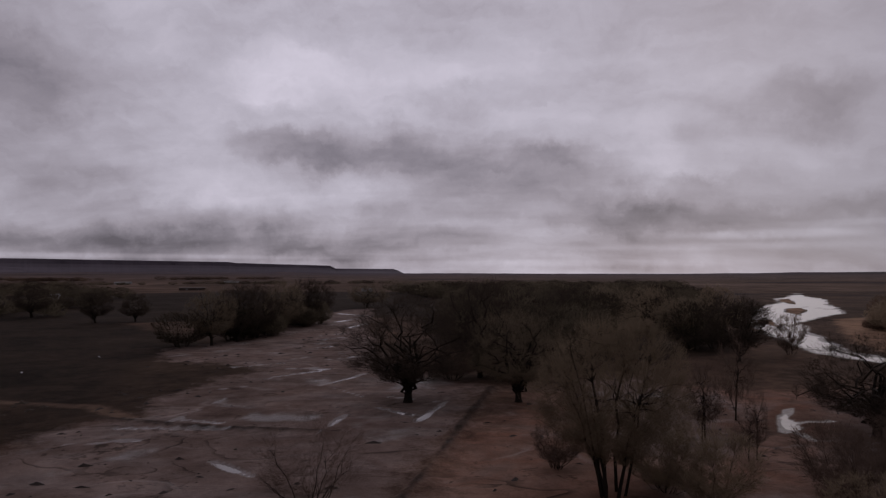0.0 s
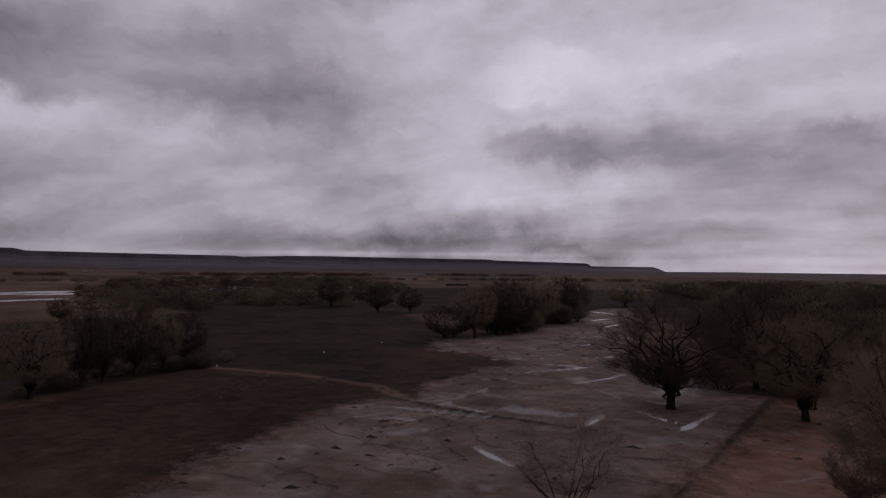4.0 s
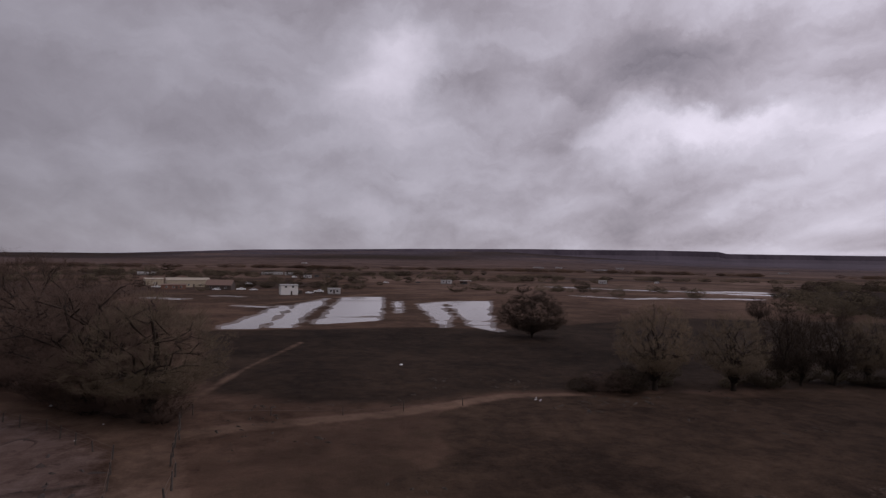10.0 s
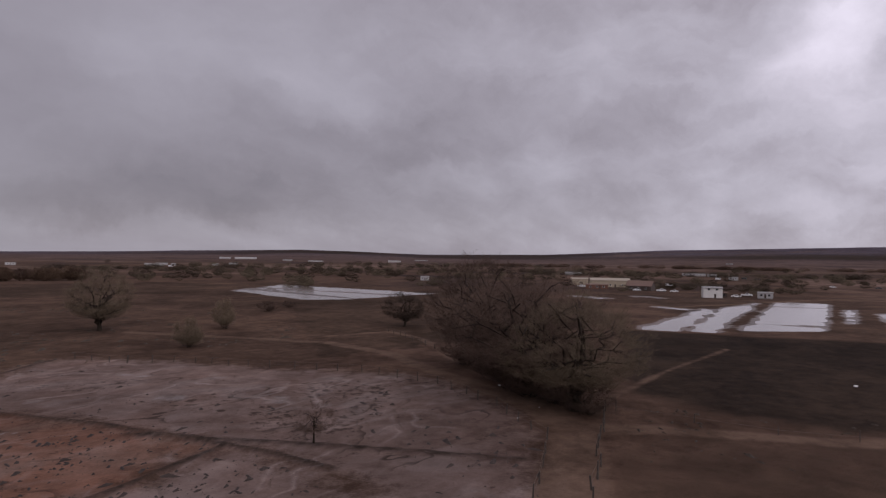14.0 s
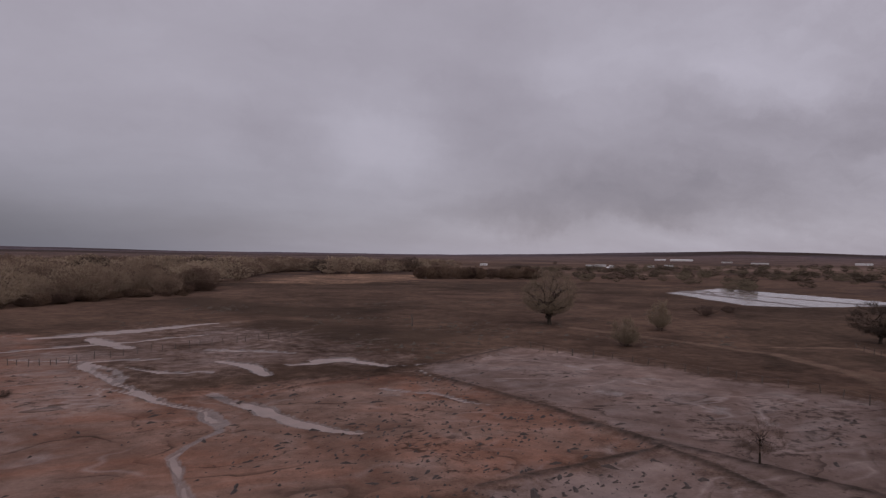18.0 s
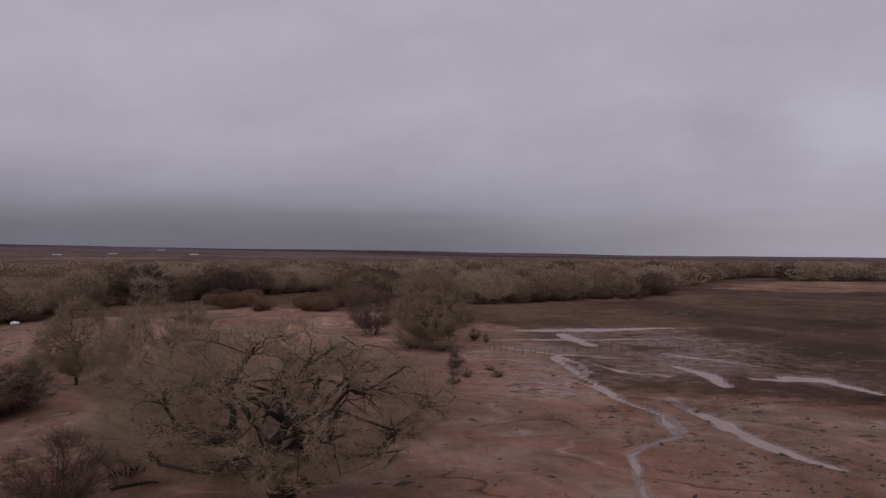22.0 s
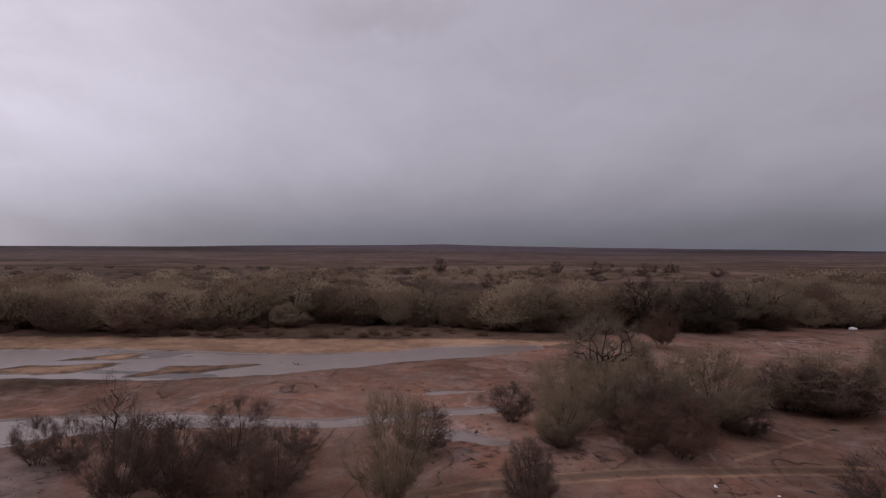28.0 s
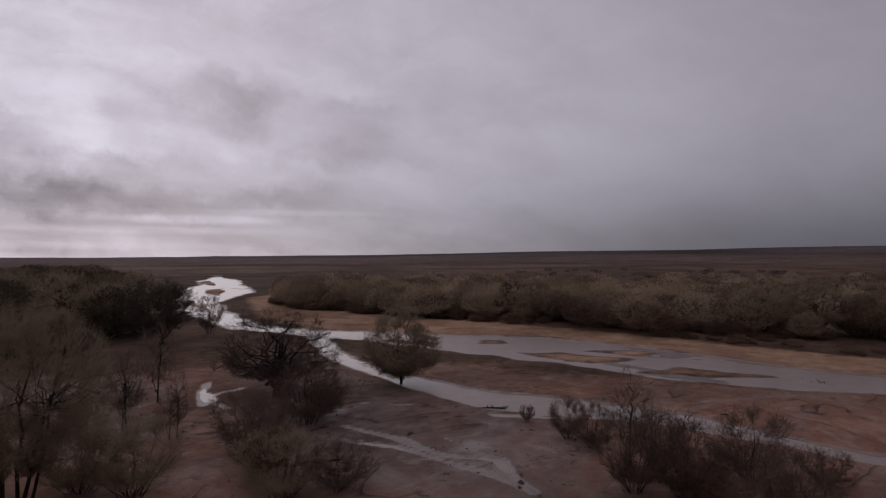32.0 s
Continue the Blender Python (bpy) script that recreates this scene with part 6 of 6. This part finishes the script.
def gable_wall_bm(length, depth, eave, ridge):
    bm = bmesh.new()
    l, d = length / 2, depth / 2
    ends = []
    for x in (-l, l):
        ends.append([bm.verts.new(p) for p in ((x, -d, -0.2), (x, d, -0.2), (x, d, eave), (x, 0, ridge), (x, -d, eave))])
    a, c = ends
    bm.faces.new(a)
    bm.faces.new(c)
    for k in range(5):
        bm.faces.new((a[k], a[(k + 1) % 5], c[(k + 1) % 5], c[k]))
    bmesh.ops.recalc_face_normals(bm, faces=bm.faces[:])
    return bm


def house(name, x, y, turn, length, depth, eave, ridge, wall_mat, roof_mat, windows, label, over=0.35, high_windows=False):
    """A gabled building; its long front looks to -y before the turn."""
    ob = tagged(new(name), label, "building", "farm buildings")
    ob.matrix_basis = pose(x, y, float(ground_z(x, y)), 0, 0, turn)
    part("wall", gable_wall_bm(length, depth, eave, ridge), wall_mat, ob)
    part("roof", gable_bm(length, depth, eave, ridge, over), roof_mat, ob)
    for k in range(windows):
        wx = -length / 2 + length * (k + 0.7) / (windows + 0.4)
        z = eave - 1.1 if high_windows else min(1.1, eave * 0.35)
        w = part("window", box_bm(wx - 0.55, wx + 0.55, -depth / 2 - 0.06, -depth / 2 + 0.02, z, z + 0.9), MAT_GLASS, ob, "dark window pane")
        part("frame", box_bm(wx - 0.66, wx + 0.66, -depth / 2 - 0.04, -depth / 2 + 0.01, z - 0.1, z + 1.0), MAT_WHITE, w)
    dx = length * 0.12
    part("door", box_bm(dx - 0.5, dx + 0.5, -depth / 2 - 0.05, -depth / 2 + 0.02, -0.05, 2.05), MAT_DARKWALL, ob)
    return ob


def wheel_bm(x, y, rad):
    bm = bmesh.new()
    bmesh.ops.create_cone(bm, cap_ends=True, segments=14, radius1=rad, radius2=rad, depth=0.24, matrix=pose(x, y, rad, 90, 0, 0))
    bmesh.ops.bevel(bm, geom=[e for e in bm.edges if len(e.link_faces) == 2 and any(len(f.verts) > 4 for f in e.link_faces)], offset=0.04, segments=1, affect="EDGES")
    return bm


def car_body_bm(length, width, profile):
    """Side outline drawn along x, given the width, with tucked upper edges."""
    bm = bmesh.new()
    rows = []
    for y, k in ((-width / 2, 0.0), (-width / 2 * 0.9, 1.0), (width / 2 * 0.9, 1.0), (width / 2, 0.0)):
        rows.append([bm.verts.new((px * length, y if pz < 0.9 else y * 0.9, pz if k else min(pz, pz - 0.04))) for px, pz in profile])
    n = len(profile)
    for r0, r1 in zip(rows[:-1], rows[1:]):
        for i in range(n):
            bm.faces.new((r0[i], r0[(i + 1) % n], r1[(i + 1) % n], r1[i]))
    bm.faces.new(rows[0])
    bm.faces.new(rows[-1])
    bmesh.ops.recalc_face_normals(bm, faces=bm.faces[:])
    return bm


def car(x, y, turn, paint, label, kind="sedan"):
    """A parked car, pickup or van along its own x axis."""
    shapes = {
        "sedan": (4.6, [(-0.5, 0.35), (-0.5, 0.85), (-0.3, 0.95), (-0.18, 1.42), (0.12, 1.45), (0.25, 0.98), (0.47, 0.85), (0.5, 0.6), (0.5, 0.35)], (-0.15, 0.14, 1.02, 1.36)),
        "pickup": (5.6, [(-0.5, 0.5), (-0.5, 1.1), (-0.12, 1.1), (-0.1, 1.8), (0.14, 1.82), (0.24, 1.2), (0.48, 1.1), (0.5, 0.5)], (-0.07, 0.15, 1.22, 1.72)),
        "van": (5.4, [(-0.5, 0.45), (-0.5, 2.0), (-0.48, 2.1), (0.28, 2.12), (0.4, 1.25), (0.49, 1.05), (0.5, 0.45)], (0.1, 0.3, 1.3, 1.85)),
    }
    length, profile, (g0, g1, z0, z1) = shapes[kind]
    ob = tagged(new("parked_" + ("car" if kind == "sedan" else kind)), label, "vehicle", "parked vehicles")
    ob.matrix_basis = pose(x, y, float(ground_z(x, y)), 0, 0, turn)
    part("body", car_body_bm(length, 1.8, profile), MAT_CAR_WHITE if paint == "white" else MAT_CAR_DARK, ob)
    for side in (-1, 1):
        part("side_window", box_bm(g0 * length, g1 * length, side * 0.86 - 0.05, side * 0.86 + 0.05, z0, z1), MAT_GLASS, ob, "dark side windows")
        for wx in (-0.31, 0.31):
            w = part("wheel", wheel_bm(wx * length, side * 0.82, 0.35), MAT_TYRE, ob, "black tyre")
            part("hubcap", box_bm(wx * length - 0.14, wx * length + 0.14, side * 0.95 - 0.015, side * 0.95 + 0.015, 0.21, 0.49, 0.01), MAT_GREYROOF, w)
    return ob


def trailer_home(x, y, turn, length, label, mat=MAT_PALE):
    """A long low mobile home on blocks."""
    ob = tagged(new("mobile_home"), label, "building", "farm buildings")
    ob.matrix_basis = pose(x, y, float(ground_z(x, y)), 0, 0, turn)
    part("body", box_bm(-length / 2, length / 2, -2.0, 2.0, 0.45, 3.1, 0.05), mat, ob)
    part("skirt", box_bm(-length / 2 + 0.15, length / 2 - 0.15, -1.85, 1.85, -0.1, 0.46), MAT_GREYROOF, ob)
    part("roof", gable_bm(length, 4.0, 3.1, 3.5, 0.15), MAT_GREYROOF, ob)
    for k in range(max(2, int(length / 4))):
        wx = -length / 2 + length * (k + 0.5) / max(2, int(length / 4))
        part("window", box_bm(wx - 0.5, wx + 0.5, -2.05, -1.97, 1.5, 2.4), MAT_GLASS, ob, "dark window pane")
    part("door", box_bm(-0.45, 0.45, -2.06, -1.98, 0.5, 2.5), MAT_DARKWALL, ob)
    return ob


def shelter(x, y, turn, length, depth, high, label):
    """An open-sided roof on posts."""
    ob = tagged(new("open_shed"), label, "shed", "farm buildings")
    ob.matrix_basis = pose(x, y, float(ground_z(x, y)), 0, 0, turn)
    bm = box_bm(-length / 2, length / 2, -depth / 2, depth / 2, high, high + 0.18, 0.02)
    part("roof", bm, MAT_WHITE, ob)
    for px in (-1, 1):
        for py in (-1, 1):
            part("post", box_bm(px * length * 0.46 - 0.09, px * length * 0.46 + 0.09, py * depth * 0.44 - 0.09, py * depth * 0.44 + 0.09, -0.1, high + 0.02), MAT_POST, ob)
    part("back_wall", box_bm(-length * 0.48, length * 0.1, depth * 0.45 - 0.05, depth * 0.45 + 0.05, 0, high * 0.8), MAT_DARKWALL, ob)
    return ob


house("white_house", -347.8, -34.5, 104, 9.1, 7.5, 5.0, 5.6, MAT_WHITE, MAT_GREYROOF, 2, "tall plain white house beside flooded fields", high_windows=True)
house("small_shed", -355.8, -29.4, 95, 3.2, 3.5, 2.2, 2.6, MAT_DARKWALL, MAT_BROWN, 1, "small dark lean-to shed beside the white house")
house("warehouse", -436.4, -109.4, 110, 26.5, 16, 4.6, 6.0, MAT_TAN, MAT_TANROOF, 3, "long tan metal farm building with low roof")
house("warehouse", -458.9, -137.6, 113, 11.6, 12, 4.2, 5.0, MAT_TAN, MAT_TANROOF, 1, "tan metal farm building with low roof")
house("open_barn", -399.3, -108.0, 105, 13.8, 6, 2.6, 3.2, MAT_RUST, MAT_BROWN, 3, "low rust-red barn in front of the tan hall")
house("ranch_house", -396.9, -80.1, 87, 15.3, 11, 3.0, 6.0, MAT_DARKWALL, MAT_BROWN, 3, "brown house with a large pitched shingle roof")
car(-414.8, -122.9, 101, "white", "white pickup truck parked by the farm buildings", "pickup")
car(-389.9, -80.9, 110, "white", "white car parked by the farm buildings", "sedan")
car(-392.4, -67.1, 108, "white", "white pickup truck parked by the farm buildings", "pickup")
car(-390.1, -59.3, 93, "white", "white car parked by the farm buildings", "sedan")
car(-481.6, -76.7, 93, "white", "white van parked by the farm buildings", "van")
car(-358.1, -23.8, 102, "white", "white car parked by the farm buildings", "sedan")
car(-374.8, -19.7, 87, "white", "white pickup truck parked by the farm buildings", "pickup")
car(-702.3, -63.6, 103, "white", "white van parked by the farm buildings", "van")
car(-755.0, -42.3, 87, "dark", "dark van parked by the farm buildings", "van")
car(-743.0, -28.1, 86, "dark", "dark pickup truck parked by the farm buildings", "pickup")
car(-727.6, -18.1, 85, "dark", "dark car parked by the farm buildings", "sedan")
trailer_home(-849.6, -105.5, 97, 28.0, "long white mobile home among bare trees")
trailer_home(-839.3, -83.2, 96, 10.7, "white mobile home among bare trees")
trailer_home(-693.3, -48.7, 94, 8.9, "pale mobile home in the yard")
trailer_home(-753.8, -233.6, 107, 19.4, "white roofed farm building far off")
trailer_home(-355.6, -10.2, 92, 7.1, "low pale trailer beside the pond")
trailer_home(-622.5, -839.4, 143, 17.1, "white mobile home far across the valley")
trailer_home(-611.7, -797.4, 143, 7.0, "small white trailer far across the valley")
trailer_home(-780.7, -858.0, 138, 14.8, "white trailer homes far across the valley")
trailer_home(-680.0, -786.9, 139, 9.5, "white trailer far across the valley")
house("far_warehouse", -1361.5, -1444.5, 137, 62.7, 30, 4.5, 5.5, MAT_PALE, MAT_PALE, 4, "long white warehouse on the horizon")
house("far_warehouse", -1362.1, -1534.8, 138, 33.4, 24, 4, 5, MAT_PALE, MAT_PALE, 3, "white warehouse on the horizon")
house("far_warehouse", -1519.3, -1007.5, 124, 36.3, 16, 4, 5, MAT_PALE, MAT_PALE, 3, "white shed far across the valley")
trailer_home(-1288.3, -1206.4, 133, 25.7, "white building far across the valley")
trailer_home(-1263.2, -1084.7, 131, 37.9, "white building far across the valley")
trailer_home(-426.8, -253.6, 121, 7.0, "small white shed in the fields")
trailer_home(-1999.3, -151.0, 94, 18.2, "white house below the mesa")
trailer_home(-556.9, 84.1, 81, 10.2, "white mobile home beside a field road")
shelter(-559.4, 102.5, 80, 10.9, 5.0, 2.9, "open shed with a white metal roof")
car(-543.8, 98.4, 80, "dark", "dark pickup truck under the open shed", "pickup")
car(-564.6, 30.0, 87, "white", "white car parked on the field road", "sedan")
car(-568.9, 59.6, 84, "dark", "dark car parked on the field road", "sedan")
trailer_home(-617.1, 257.9, 67, 8.5, "small white mobile home across the fields")
car(-650.5, 335.1, 63, "white", "white van parked across the fields", "van")
trailer_home(-1617.0, 669.2, 68, 36.6, "white farm building below the mesa")
trailer_home(-1857.1, 832.2, 66, 24.1, "white farm building below the mesa")
trailer_home(-1613.2, 1215.7, 53, 27.6, "pale farm building below the mesa")
trailer_home(-1764.5, 539.1, 73, 30.2, "white farm building below the mesa")
trailer_home(-1803.2, 614.3, 71, 20.8, "white farm building below the mesa")
house("long_shed", -264.7, 656.6, 22, 25.6, 7, 2.6, 3.2, MAT_DARKWALL, MAT_DARKWALL, 2, "long low dark shed in the field")
trailer_home(-495.0, 959.9, 27, 17.7, "white mobile home in the field")
car(-258.3, 463.4, 29, "white", "white van parked in the field", "van")
trailer_home(-269.1, 431.3, 32, 7.0, "pale farm shed between the trees")
trailer_home(-340.1, 388.0, 41, 19.7, "long pale farm building behind trees")
car(-372.7, 391.9, 44, "white", "white car parked behind trees", "sedan")
trailer_home(-392.2, 1155.2, 19, 25.5, "pale long roof across the field")
trailer_home(-1099.9, 1393.1, 38, 29.1, "white house on the far plain")
trailer_home(-974.9, 1495.3, 33, 22.7, "white house on the far plain")
trailer_home(-528.5, 1027.0, 27, 26.3, "white long farm building across the field")
trailer_home(-9.1, 489.8, 1, 10.2, "white farm building behind the cottonwood")
trailer_home(-72.3, 594.3, 7, 10.9, "pale trailer by the wet field")
trailer_home(-403.1, 1183.2, 19, 25.0, "white farm building across the field")
trailer_home(10.4, 489.1, -1, 7.0, "pale trailer behind the woods")
trailer_home(-395.6, -1005.0, 159, 14.7, "white mobile home far off")
trailer_home(-423.4, -1009.8, 157, 12.0, "white mobile home far off")
trailer_home(-438.6, -896.4, 154, 11.8, "white mobile home far off")
trailer_home(-587.8, -809.0, 144, 25.5, "long white farm building far off")
car(-568.1, -747.7, 143, "white", "white van parked far off", "van")
trailer_home(-1884.2, -1135.7, 121, 44.0, "white building far off")
trailer_home(1626.7, -1375.1, -130, 23.3, "white house on the far plateau")
trailer_home(1677.3, -1624.5, -134, 25.5, "white house on the far plateau")
trailer_home(1426.8, -1713.8, -140, 28.4, "white house on the far plateau")
trailer_home(2233.4, -2449.7, -138, 36.2, "white house on the far plateau")
